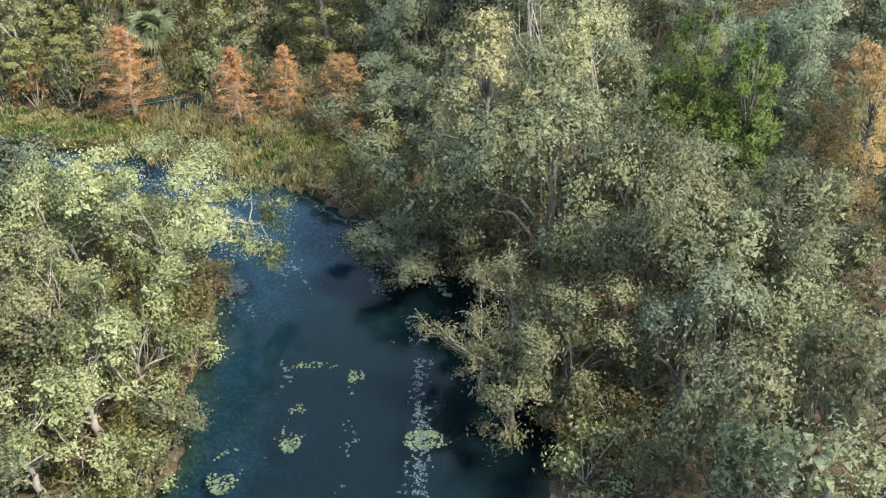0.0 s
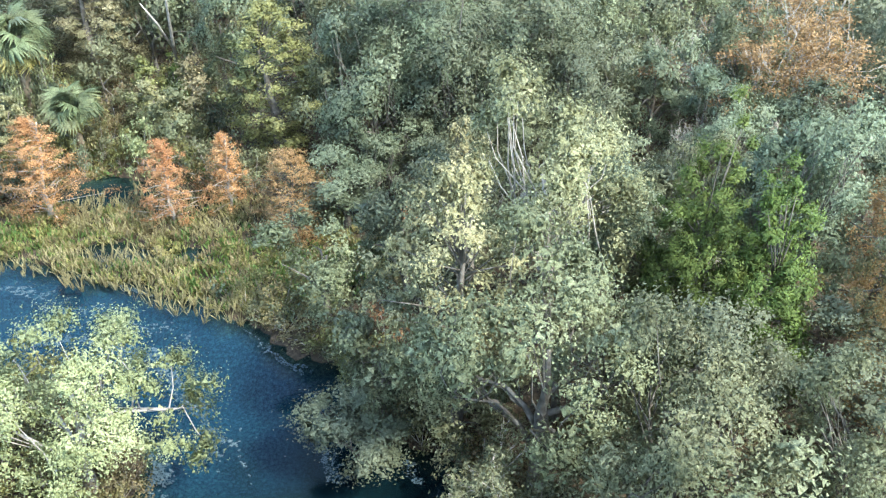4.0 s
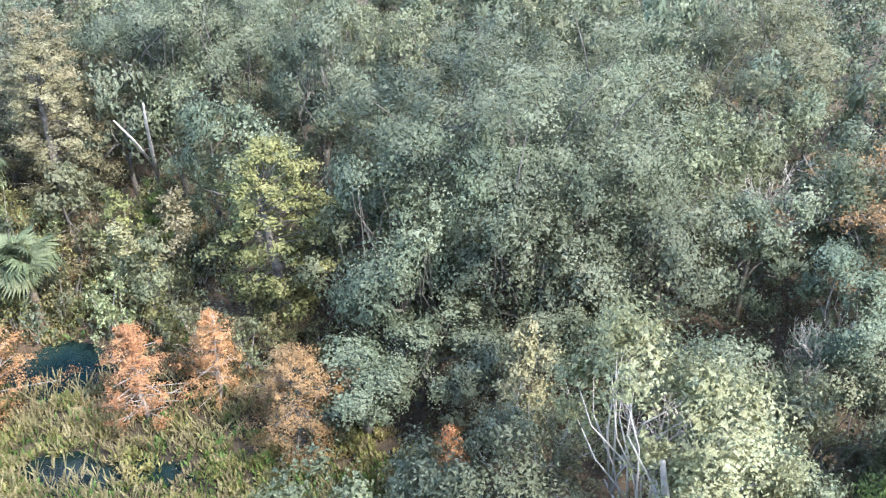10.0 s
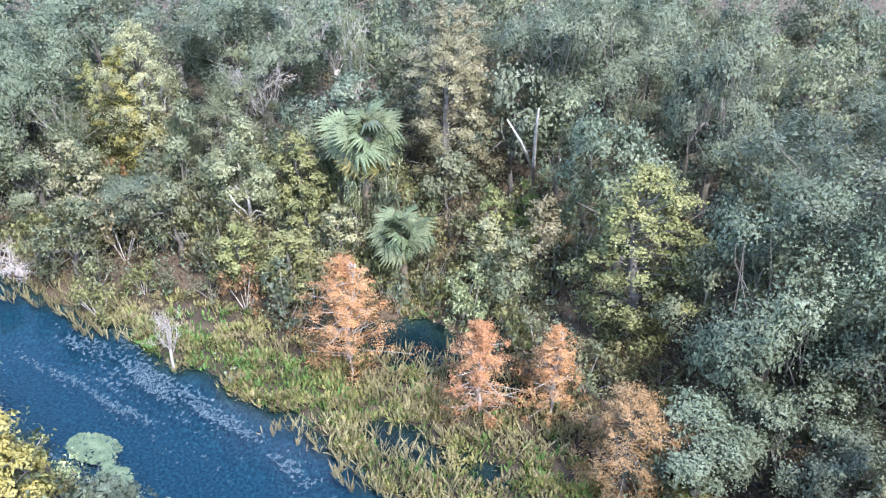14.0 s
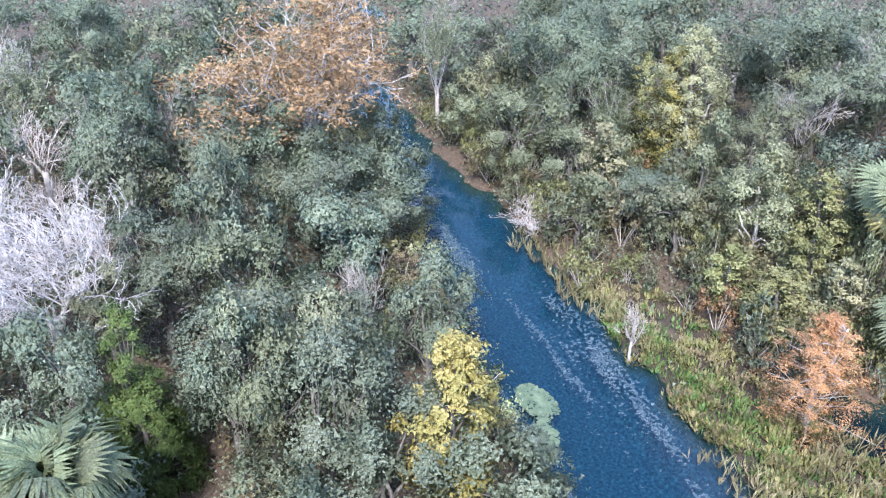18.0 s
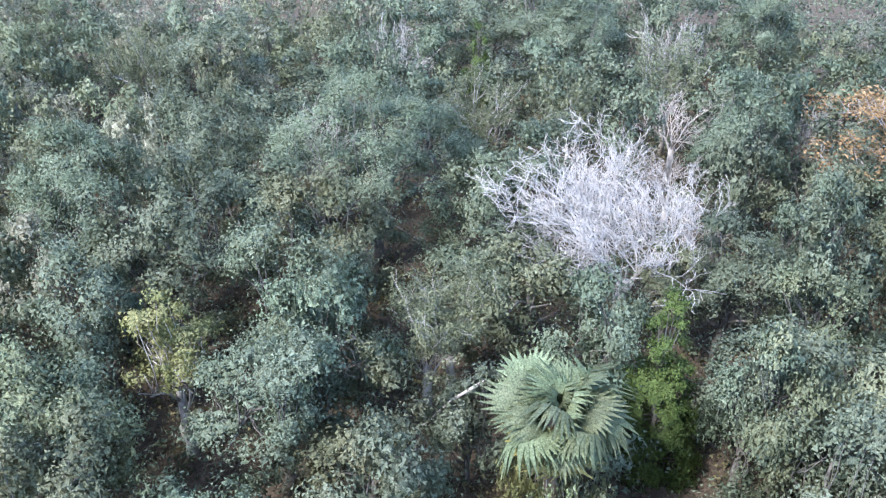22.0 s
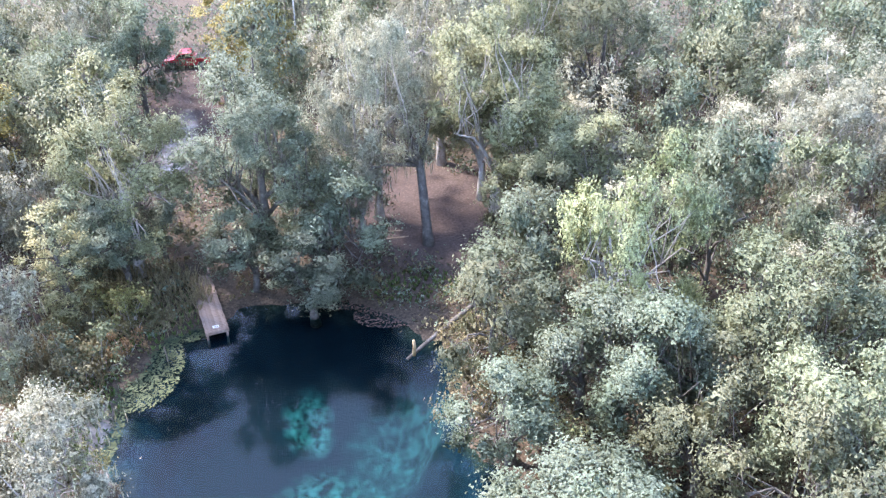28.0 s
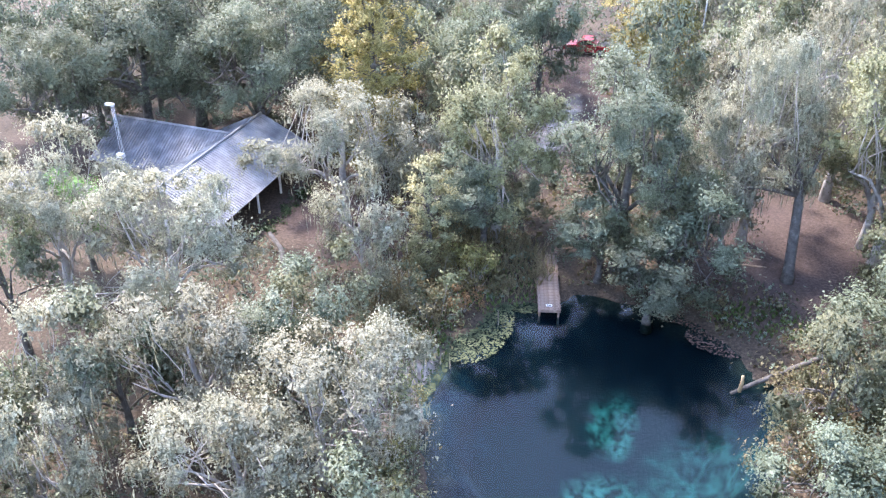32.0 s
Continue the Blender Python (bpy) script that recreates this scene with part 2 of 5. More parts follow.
def leaves_at(pos, nrm, length, width, rng, droop=0.0, facing=None):
    """Leaf blades at the places, along the normals, and the way that each turns in the light."""
    n = len(pos)
    side = unit(np.cross(nrm, rng.normal(size=(n, 3))))
    along = np.cross(side, nrm)
    if droop:
        along = unit(along * (1 - droop) + np.array([0, 0, -1.0]) * droop)
        side = unit(np.cross(along, nrm))
    ln = (length * rng.uniform(0.6, 1.4, (n, 1)))
    wd = (width * rng.uniform(0.6, 1.4, (n, 1)))
    skew = rng.uniform(-0.25, 0.25, (n, 1)) * ln
    tri = np.stack([pos - along * ln * 0.5, pos + side * wd + along * skew, pos + along * ln * 0.5], 1)
    facing = nrm if facing is None else unit(facing + rng.normal(size=(n, 3)) * 0.22)
    away = (np.cross(tri[:, 1] - tri[:, 0], tri[:, 2] - tri[:, 0]) * facing).sum(1) < 0
    tri[away] = tri[away][:, ::-1]
    return tri, facing


def turned_out(pos, off, lobes, heart):
    """The way leaves turn: up, out of their clump and lobe, and away from the crown's heart."""
    facing = off * (0.2 if lobes is not None else 0.6) + np.array([0, 0, 0.14])
    if lobes is not None:
        facing = facing + unit(pos - lobes[:, None]) * 0.75
    if heart is not None:
        facing = facing + unit(pos - np.asarray(heart)) * 0.6
    return facing


def cluster_leaves(centres, radii, per, length, width, rng, squash=0.72, droop=0.0, heart=None, lobes=None):
    """Leaves in loose uneven sprays round the clumps' centres."""
    k = len(centres)
    stretch = rng.uniform(0.7, 1.3, (k, 1, 3)) * np.array([1, 1, squash])
    away = np.array([0, 0, 0.5]) if lobes is None else unit(centres - lobes + 1e-6)[:, None]
    g = rng.normal(size=(k, per, 3))
    # sprays: every clump has a few twigs along which its leaves gather
    twig = unit(rng.normal(size=(k, 7, 3)) + away * 0.7)[np.arange(k)[:, None], rng.integers(0, 7, (k, per))]
    off = g * 0.31 + twig * np.abs(rng.normal(size=(k, per, 1))).clip(0, 2.0) ** 0.7 * 0.68
    pos = centres[:, None] + off * stretch * radii[:, None, None]
    d = unit(off)
    nrm = unit(d * 0.8 + rng.normal(size=d.shape) * 0.55 + np.array([0, 0, 0.4]))
    return leaves_at(pos.reshape(-1, 3), nrm.reshape(-1, 3), length, width, rng, droop, turned_out(pos, d, lobes, heart).reshape(-1, 3))


def leaf_mesh(name, leaves, mat):
    """Leaf blades as one mesh, shaded as they turn."""
    tri, facing = leaves
    me = quad_mesh(name, tri, mat)
    me.attributes.new("custom_normal", "FLOAT_VECTOR", "POINT").data.foreach_set("vector", np.repeat(facing, 3, axis=0).ravel().astype(np.float32))
    return me


def box_bm(sx, sy, sz, bevel=0.0, at=(0, 0, 0)):
    bm = bmesh.new()
    bmesh.ops.create_cube(bm, size=1, matrix=Matrix.Translation(at) @ Matrix.Diagonal((sx, sy, sz, 1)))
    if bevel:
        bmesh.ops.bevel(bm, geom=bm.edges[:], offset=bevel, segments=2, affect='EDGES', profile=0.6)
    return bm


def tube_part(name, points, radii, mat, parent, sides=8, label=""):
    return child(name, mesh_of(name, *tube(points, radii, sides), mat, True), parent, label)


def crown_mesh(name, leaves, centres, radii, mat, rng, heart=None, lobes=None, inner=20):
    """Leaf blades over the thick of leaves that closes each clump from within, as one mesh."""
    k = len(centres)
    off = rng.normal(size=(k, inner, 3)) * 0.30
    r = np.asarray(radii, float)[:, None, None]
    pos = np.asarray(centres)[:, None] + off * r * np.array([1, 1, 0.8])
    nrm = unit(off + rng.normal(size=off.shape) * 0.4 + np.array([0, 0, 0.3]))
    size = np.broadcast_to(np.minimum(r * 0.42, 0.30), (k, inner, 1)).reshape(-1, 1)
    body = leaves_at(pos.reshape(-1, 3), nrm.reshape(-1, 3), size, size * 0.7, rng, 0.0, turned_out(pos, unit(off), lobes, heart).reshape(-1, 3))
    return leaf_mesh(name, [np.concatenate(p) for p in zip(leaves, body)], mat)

# ---- ground and water ----
RIVER = [(1.5, -24, 6.5), (1.0, -8, 7.5), (0.5, 4, 7.8), (-3.6, 12, 4.9), (-9.5, 18, 3.6), (-18, 20.5, 4.6), (-27, 21.8, 4.4), (-36, 23.6, 4.0),
         (-46, 25.2, 3.4), (-58, 26.6, 2.2), (-75, 30, 1.8), (-120, 44, 2.0)]       # centre line and half width
POOL = [(3.6, -33.5, 9.0, 9.6), (1.5, -26, 8.0, 7.0)]                               # ellipses of the spring basin
POND = [(-17.2, 33.2, 3.3, 2.3), (-12.2, 31.8, 2.6, 1.4), (-13.8, 26.2, 3.6, 1.2)]  # open patches in the marsh
MARSH = [(-13, 27.5, 12, 6.2), (-27, 29, 9, 3.2), (-3, 25.5, 6, 4)]                 # wet reed ground
CLEARING = [(-5.5, -51.5, 6.0, 6.8), (13.6, -67.0, 3.4, 14.0), (15, -82.5, 6.5, 5), (-28, -79, 6, 5), (23.5, -43.5, 4.5, 5.5), (36, -45, 9, 7.5), (50, -46, 5, 6)]


def water_distance(x, y):
    """Metres from the shore: below zero in the water. Takes arrays."""
    x, y = np.asarray(x, float), np.asarray(y, float)
    best = np.full(x.shape, 1e9)
    for (ax, ay, aw), (bx, by, bw) in zip(RIVER, RIVER[1:]):
        t = np.clip(((x - ax) * (bx - ax) + (y - ay) * (by - ay)) / ((bx - ax) ** 2 + (by - ay) ** 2), 0, 1)
        best = np.minimum(best, np.hypot(x - ax - t * (bx - ax), y - ay - t * (by - ay)) - (aw + t * (bw - aw)))
    for cx, cy, rx, ry in POOL + POND:
        best = np.minimum(best, (np.hypot((x - cx) / rx, (y - cy) / ry) - 1) * min(rx, ry))
    wob = 0.5 * np.sin(x * 1.1 + 1.3 * np.sin(y * 0.7)) * np.sin(y * 0.9 + 0.8 * np.sin(x * 0.6)) + 0.22 * np.sin(x * 3.1 + y * 1.7) * np.sin(y * 2.9 - x)
    return best + wob


def inside(zones, x, y, grow=0.0):
    x, y = np.asarray(x, float), np.asarray(y, float)
    hit = np.zeros(x.shape, bool)
    for cx, cy, rx, ry in zones:
        hit |= np.hypot((x - cx) / (rx + grow), (y - cy) / (ry + grow)) < 1
    return hit


def ground_height(x, y):
    x, y = np.asarray(x, float), np.asarray(y, float)
    d = water_distance(x, y)
    wet = np.zeros(x.shape)
    for cx, cy, rx, ry in MARSH:
        wet = np.maximum(wet, np.clip(1.35 - np.hypot((x - cx) / rx, (y - cy) / ry), 0, 0.35) / 0.35)
    land = 0.06 + 0.16 * np.clip(d, 0, 4) + 0.03 * np.clip(d - 4, 0, 20) + 0.12 * np.sin(x * 0.31) * np.sin(y * 0.27) + 0.05 * np.sin(x * 1.3 + y) * np.sin(y * 1.1)
    land = np.maximum(land * (1 - wet) + 0.10 * wet, 0.04)
    deep = np.zeros(x.shape)
    deep = 4.2 * np.clip(1.05 - np.hypot((x - 1.5) / 8.5, (y + 32) / 8.5), 0, 1) ** 0.7
    bed = -(np.clip(-d * 0.45, 0, 1.3) + deep * np.clip(-d / 2.5, 0, 1)) - 0.03
    s = np.clip(d / 0.25, 0, 1)
    return land * s + bed * (1 - s)


def grid_axis(lo, hi, step, far):
    core = np.arange(lo, hi + step / 2, step)
    out = far * np.linspace(0.0, 1.0, 9)[1:] ** 2
    return np.concatenate([(lo - out)[::-1], core, hi + out])


def build_ground():
    gx, gy = grid_axis(-80, 50, 0.62, 1800), grid_axis(-85, 65, 0.62, 1800)
    X, Y = np.meshgrid(gx, gy)
    Z = ground_height(X, Y)
    nx, ny = len(gx), len(gy)
    co = np.stack([X, Y, Z], -1).reshape(-1, 3)
    i = (np.arange(ny - 1)[:, None] * nx + np.arange(nx - 1)).ravel()
    faces = np.stack([i, i + 1, i + nx + 1, i + nx], 1)
    me = bpy.data.meshes.new("ground")
    me.vertices.add(len(co))
    me.vertices.foreach_set("co", co.ravel().astype(np.float32))
    me.loops.add(faces.size)
    me.loops.foreach_set("vertex_index", faces.ravel().astype(np.int32))
    me.polygons.add(len(faces))
    me.polygons.foreach_set("loop_start", np.arange(0, faces.size, 4, dtype=np.int32))
    me.update(calc_edges=True)
    me.shade_smooth()
    return me


def zone_mask(n, l, zones, soft=0.35):
    """A value that is one inside the ellipses and fades at their wandering rims."""
    geo = n.new("ShaderNodeNewGeometry")
    wob = n.new("ShaderNodeTexNoise")
    wob.inputs["Scale"].default_value, wob.inputs["Detail"].default_value = 0.5, 6
    l.new(geo.outputs["Position"], wob.inputs["Vector"])
    total = None
    for cx, cy, rx, ry in zones:
        mp = n.new("ShaderNodeMapping")
        mp.inputs["Scale"].default_value = (1 / rx, 1 / ry, 0)
        mp.inputs["Location"].default_value = (-cx / rx, -cy / ry, 0)
        l.new(geo.outputs["Position"], mp.inputs["Vector"])
        ln = n.new("ShaderNodeVectorMath")
        ln.operation = 'LENGTH'
        l.new(mp.outputs[0], ln.inputs[0])
        ad = n.new("ShaderNodeMath")
        ad.operation = 'MULTIPLY_ADD'
        ad.inputs[1].default_value = 0.9
        l.new(wob.outputs["Fac"], ad.inputs[0])
        l.new(ln.outputs["Value"], ad.inputs[2])
        mr = n.new("ShaderNodeMapRange")
        mr.inputs["From Min"].default_value, mr.inputs["From Max"].default_value = 1.45 + soft, 1.45 - soft
        l.new(ad.outputs[0], mr.inputs["Value"])
        if total is None:
            total = mr.outputs[0]
        else:
            mx = n.new("ShaderNodeMath")
            mx.operation = 'MAXIMUM'
            l.new(total, mx.inputs[0])
            l.new(mr.outputs[0], mx.inputs[1])
            total = mx.outputs[0]
    return total


def mixed(n, l, fac, a, b):
    mx = n.new("ShaderNodeMixRGB")
    l.new(fac, mx.inputs["Fac"])
    for k, v in ((1, a), (2, b)):
        l.new(v, mx.inputs[k])
    return mx.outputs[0]


def ground_material():
    m, n, l, b = make_mat("forest_ground")
    fine = noise_node(n, l, 6.0, 8, "World", 0.7)
    mid = noise_node(n, l, 0.8, 5, "World")
    litter = ramp(n, [(0.32, (0.025, 0.019, 0.012)), (0.5, (0.07, 0.05, 0.033)), (0.7, (0.14, 0.105, 0.075))])
    l.new(fine.outputs["Fac"], litter.inputs["Fac"])
    red = ramp(n, [(0.3, (0.03, 0.02, 0.017)), (0.5, (0.068, 0.046, 0.039)), (0.72, (0.13, 0.094, 0.082))])
    l.new(fine.outputs["Fac"], red.inputs["Fac"])
    sand_and_glare = ramp(n, [(0.3, (0.13, 0.107, 0.09)), (0.5, (0.28, 0.25, 0.228)), (0.7, (0.47, 0.44, 0.415))])
    l.new(mid.outputs["Fac"], sand_and_glare.inputs["Fac"])
    mud = ramp(n, [(0.3, (0.016, 0.012, 0.008)), (0.5, (0.04, 0.03, 0.02)), (0.7, (0.08, 0.065, 0.04))])
    l.new(mid.outputs["Fac"], mud.inputs["Fac"])
    silt = ramp(n, [(0.36, (0.005, 0.018, 0.036)), (0.5, (0.012, 0.042, 0.08)), (0.64, (0.04, 0.10, 0.13))])
    l.new(fine.outputs["Fac"], silt.inputs["Fac"])
    vent = ramp(n, [(0.42, (0.003, 0.016, 0.014)), (0.5, (0.014, 0.085, 0.066)), (0.64, (0.05, 0.20, 0.155))])
    vn = noise_node(n, l, 1.5, 6, "World")
    l.new(vn.outputs["Fac"], vent.inputs["Fac"])
    c = mixed(n, l, zone_mask(n, l, [(-5.5, -51.5, 6.5, 7.5), (22, -45.5, 6.5, 5.0), (42, -50, 11, 6), (13, -72, 6, 17), (-28, -79, 7, 6)]), litter.outputs[0], red.outputs[0])
    # sandy ground; the pale patch beside the pool is painted sky glare off water
    c = mixed(n, l, zone_mask(n, l, [(13.0, -64.0, 1.1, 6.0), (13.5, -31, 1.6, 4.0), (52, -53, 4, 1.2)]), c, sand_and_glare.outputs[0])
    c = mixed(n, l, zone_mask(n, l, MARSH), c, mud.outputs[0])
    # below the waterline the bed is silt, and bare sand round the spring vents
    geo = n.new("ShaderNodeNewGeometry")
    sep = n.new("ShaderNodeSeparateXYZ")
    l.new(geo.outputs["Position"], sep.inputs[0])
    under = n.new("ShaderNodeMapRange")
    under.inputs["From Min"].default_value, under.inputs["From Max"].default_value = -0.05, -0.5
    l.new(sep.outputs["Z"], under.inputs["Value"])
    # near-black for pool and ponds; on the near river, tree shade painted in
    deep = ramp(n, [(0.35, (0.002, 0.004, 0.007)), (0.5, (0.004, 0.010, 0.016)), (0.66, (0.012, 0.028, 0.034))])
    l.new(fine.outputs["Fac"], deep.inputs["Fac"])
    silt_shaded = mixed(n, l, zone_mask(n, l, [(2.5, -34, 11, 13), (2.0, -14, 11, 17), (3.0, 3, 9, 13), (-17.2, 33.2, 3.8, 2.8), (-12.2, 31.8, 3.1, 1.9), (-13.8, 26.2, 4.1, 1.7)]), silt.outputs[0], deep.outputs[0])
    bed = mixed(n, l, zone_mask(n, l, [(3.0, -36.6, 1.3, 1.7), (1.9, -31.4, 2.5, 2.3)], 0.3), silt_shaded, vent.outputs[0])
    weed = ramp(n, [(0.40, (0.006, 0.018, 0.018)), (0.52, (0.018, 0.06, 0.052)), (0.7, (0.028, 0.13, 0.115))])
    wnz = noise_node(n, l, 1.6, 6, "World", 0.7)
    l.new(wnz.outputs["Fac"], weed.inputs["Fac"])
    bed = mixed(n, l, zone_mask(n, l, [(-1.9, -34.0, 2.8, 2.6)], 0.25), bed, weed.outputs[0])
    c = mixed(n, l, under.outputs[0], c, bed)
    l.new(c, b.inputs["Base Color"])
    b.inputs["Roughness"].default_value = 0.95
    bump(n, l, b, fine.outputs["Fac"], 0.8, 0.06)
    return m


def water_material():
    m, n, l, b = make_mat("spring_water")
    n.remove(b)
    tint = n.new("ShaderNodeBsdfTransparent")
    tint.inputs["Color"].default_value = (0.41, 0.69, 0.76, 1)
    gloss = n.new("ShaderNodeBsdfGlossy")
    gloss.inputs["Roughness"].default_value = 0.004
    fres = n.new("ShaderNodeFresnel")
    fres.inputs["IOR"].default_value = 1.34
    mx = n.new("ShaderNodeMixShader")
    l.new(fres.outputs[0], mx.inputs[0])
    l.new(tint.outputs[0], mx.inputs[1])
    l.new(gloss.outputs[0], mx.inputs[2])
    l.new(mx.outputs[0], n["Material Output"].inputs["Surface"])
    return m


ground_mesh = build_ground()
ground_mesh.materials.append(ground_material())
tagged(new("ground", ground_mesh), "brown leaf-littered forest floor with sandy patches, a painted pale glare patch and muddy banks", "ground", kind="structure")
water_mesh = mesh_of("water", [(-130, -60, 0), (40, -60, 0), (40, 60, 0), (-130, 60, 0)], [(0, 1, 2, 3)], water_material())
tagged(new("water", water_mesh), "clear blue spring water reflecting sky and trees", "water", kind="structure")

# ---- trees: one prototype for each habit, then copies ----
# habit: crown radius, height, leaf key, bark, crown shape, clumps, clump radius, leaves a clump, leaf length and width, crown base, droop
HABITS = {
    "live_oak": (5.0, 11.0, "oak", BARK, "dome", 116, 1.0, 94, 0.19, 0.1, 0.10, 0.0),
    "mossy_oak": (5.0, 10.0, "moss", BARK_GREY, "dome", 100, 0.85, 104, 0.16, 0.065, 0.08, 0.1),
    "sage_oak": (5.0, 9.0, "sage", BARK_PALE, "dome", 96, 0.8, 112, 0.16, 0.095, 0.12, 0.0),
    "olive_oak": (4.2, 10.0, "olive", BARK, "dome", 80, 0.95, 86, 0.19, 0.085, 0.06, 0.1),
    "bay_tree": (3.2, 10.0, "bay", BARK, "oval", 82, 0.85, 98, 0.18, 0.098, 0.05, 0.0),
    "pale_tree": (3.6, 10.0, "pale", BARK_GREY, "dome", 86, 0.82, 92, 0.165, 0.09, 0.12, 0.0),
    "sweetgum_tree": (2.6, 11.0, "gum", BARK, "cone", 76, 0.70, 72, 0.21, 0.125, 0.06, 0.0),
    "cream_tree": (3.0, 12.0, "cream", BARK, "cone", 84, 0.76, 74, 0.21, 0.12, 0.08, 0.0),
    "yellow_tree": (2.2, 10.0, "yellow", BARK, "cone", 72, 0.66, 90, 0.24, 0.14, 0.08, 0.0),
    "thin_yellow_tree": (2.2, 10.0, "gum", BARK_GREY, "dome", 40, 0.52, 60, 0.2, 0.11, 0.3, 0.0),
    "bald_cypress": (1.8, 7.0, "orange", BARK_GREY, "spire", 104, 0.42, 40, 0.2, 0.05, 0.12, 0.1),
    "golden_cypress": (1.8, 7.0, "gold", BARK, "cone", 92, 0.5, 50, 0.22, 0.05, 0.05, 0.1),
    "juniper_tree": (2.1, 8.0, "juniper", BARK, "flame", 150, 0.58, 84, 0.22, 0.065, 0.02, 0.0),
    "pine_tree": (2.0, 7.0, "pine", BARK, "oval", 48, 0.55, 84, 0.26, 0.05, 0.22, 0.0),
}


def crown_clumps(shape, R, H, base, count, rng):
    """Centres of the leaf clumps of a crown, and how large each is."""
    z0 = H * base
    out = []
    if shape in ("dome", "oval"):
        hz = (H - z0) / 2
        # boughs carry lobes of foliage, with dark gaps between them
        many = max(8, count // 6)
        lobe = 0.36 * R * (12 / many) ** 0.4
        for i in range(count):
            k = i % many
            up = 1 - 1.8 * (k + 0.5) / many
            az, flat = k * 2.399 + 0.5 * math.sin(k * 5.1), math.sqrt(max(0.0, 1 - up * up))
            if up < 0:
                flat = max(flat, 0.9)
            way = np.array([math.cos(az) * flat, math.sin(az) * flat, up])
            reach = 0.62 + 0.2 * math.sin(k * 3.7 + R) + 0.06 * math.sin(k * 9.1)
            d = unit(rng.normal(size=3) + way * 0.8 + np.array([0, 0, 0.35]))
            p = way * reach * np.array([R, R, hz]) + d * lobe * rng.uniform(0.35, 0.92) * np.array([1, 1, 0.8])
            if rng.random() < 0.12:
                p = way * rng.uniform(0.1, 0.5) * np.array([R, R, hz])
            q = way * reach * 0.8 * np.array([R, R, hz])
            out.append((p[0], p[1], max(z0 * 0.6, z0 + hz + p[2]), rng.uniform(0.65, 1.2), q[0], q[1], z0 + hz + q[2] - 0.25 * lobe))
    elif shape in ("cone", "spire"):
        for i in range(count):
            u = (i + rng.random()) / count
            body = math.sin(math.pi * (0.14 + 0.82 * u)) ** 0.7
            r = R * body * (0.3 + 0.75 * math.sqrt(rng.random())) * (0.75 + 0.3 * math.sin(3 * (i * 2.399) + 7 * u))
            if shape == "spire":
                r = 1.25 * R * (1 - 0.92 * u) ** 0.85 * rng.random() ** 0.4 * (0.62 + 0.4 * math.sin(i * 1.9) + 0.25 * rng.random())
            a = i * 2.399 + rng.uniform(-0.6, 0.6)
            out.append((r * math.cos(a), r * math.sin(a), z0 + u * (H - z0) * 0.96, rng.uniform(0.7, 1.25) * (1.15 - 0.5 * u), 0.45 * r * math.cos(a), 0.45 * r * math.sin(a), z0 + u * (H - z0) * 0.96 - 0.5))
    else:
        for i in range(count):
            a, u = i * 2.399, rng.random()
            ring = math.sqrt((i + 0.5) / count)
            top = H * (1 - 0.55 * ring ** 1.6) * (0.9 + 0.2 * math.sin(i * 1.7))
            z = z0 + u * max(top - z0, 0.5)
            out.append((R * ring * math.cos(a) * (1 - 0.3 * u), R * ring * math.sin(a) * (1 - 0.3 * u), z, 1.1 - 0.5 * u, 0.5 * R * ring * math.cos(a), 0.5 * R * ring * math.sin(a), z - 0.8))
    return np.array(out)


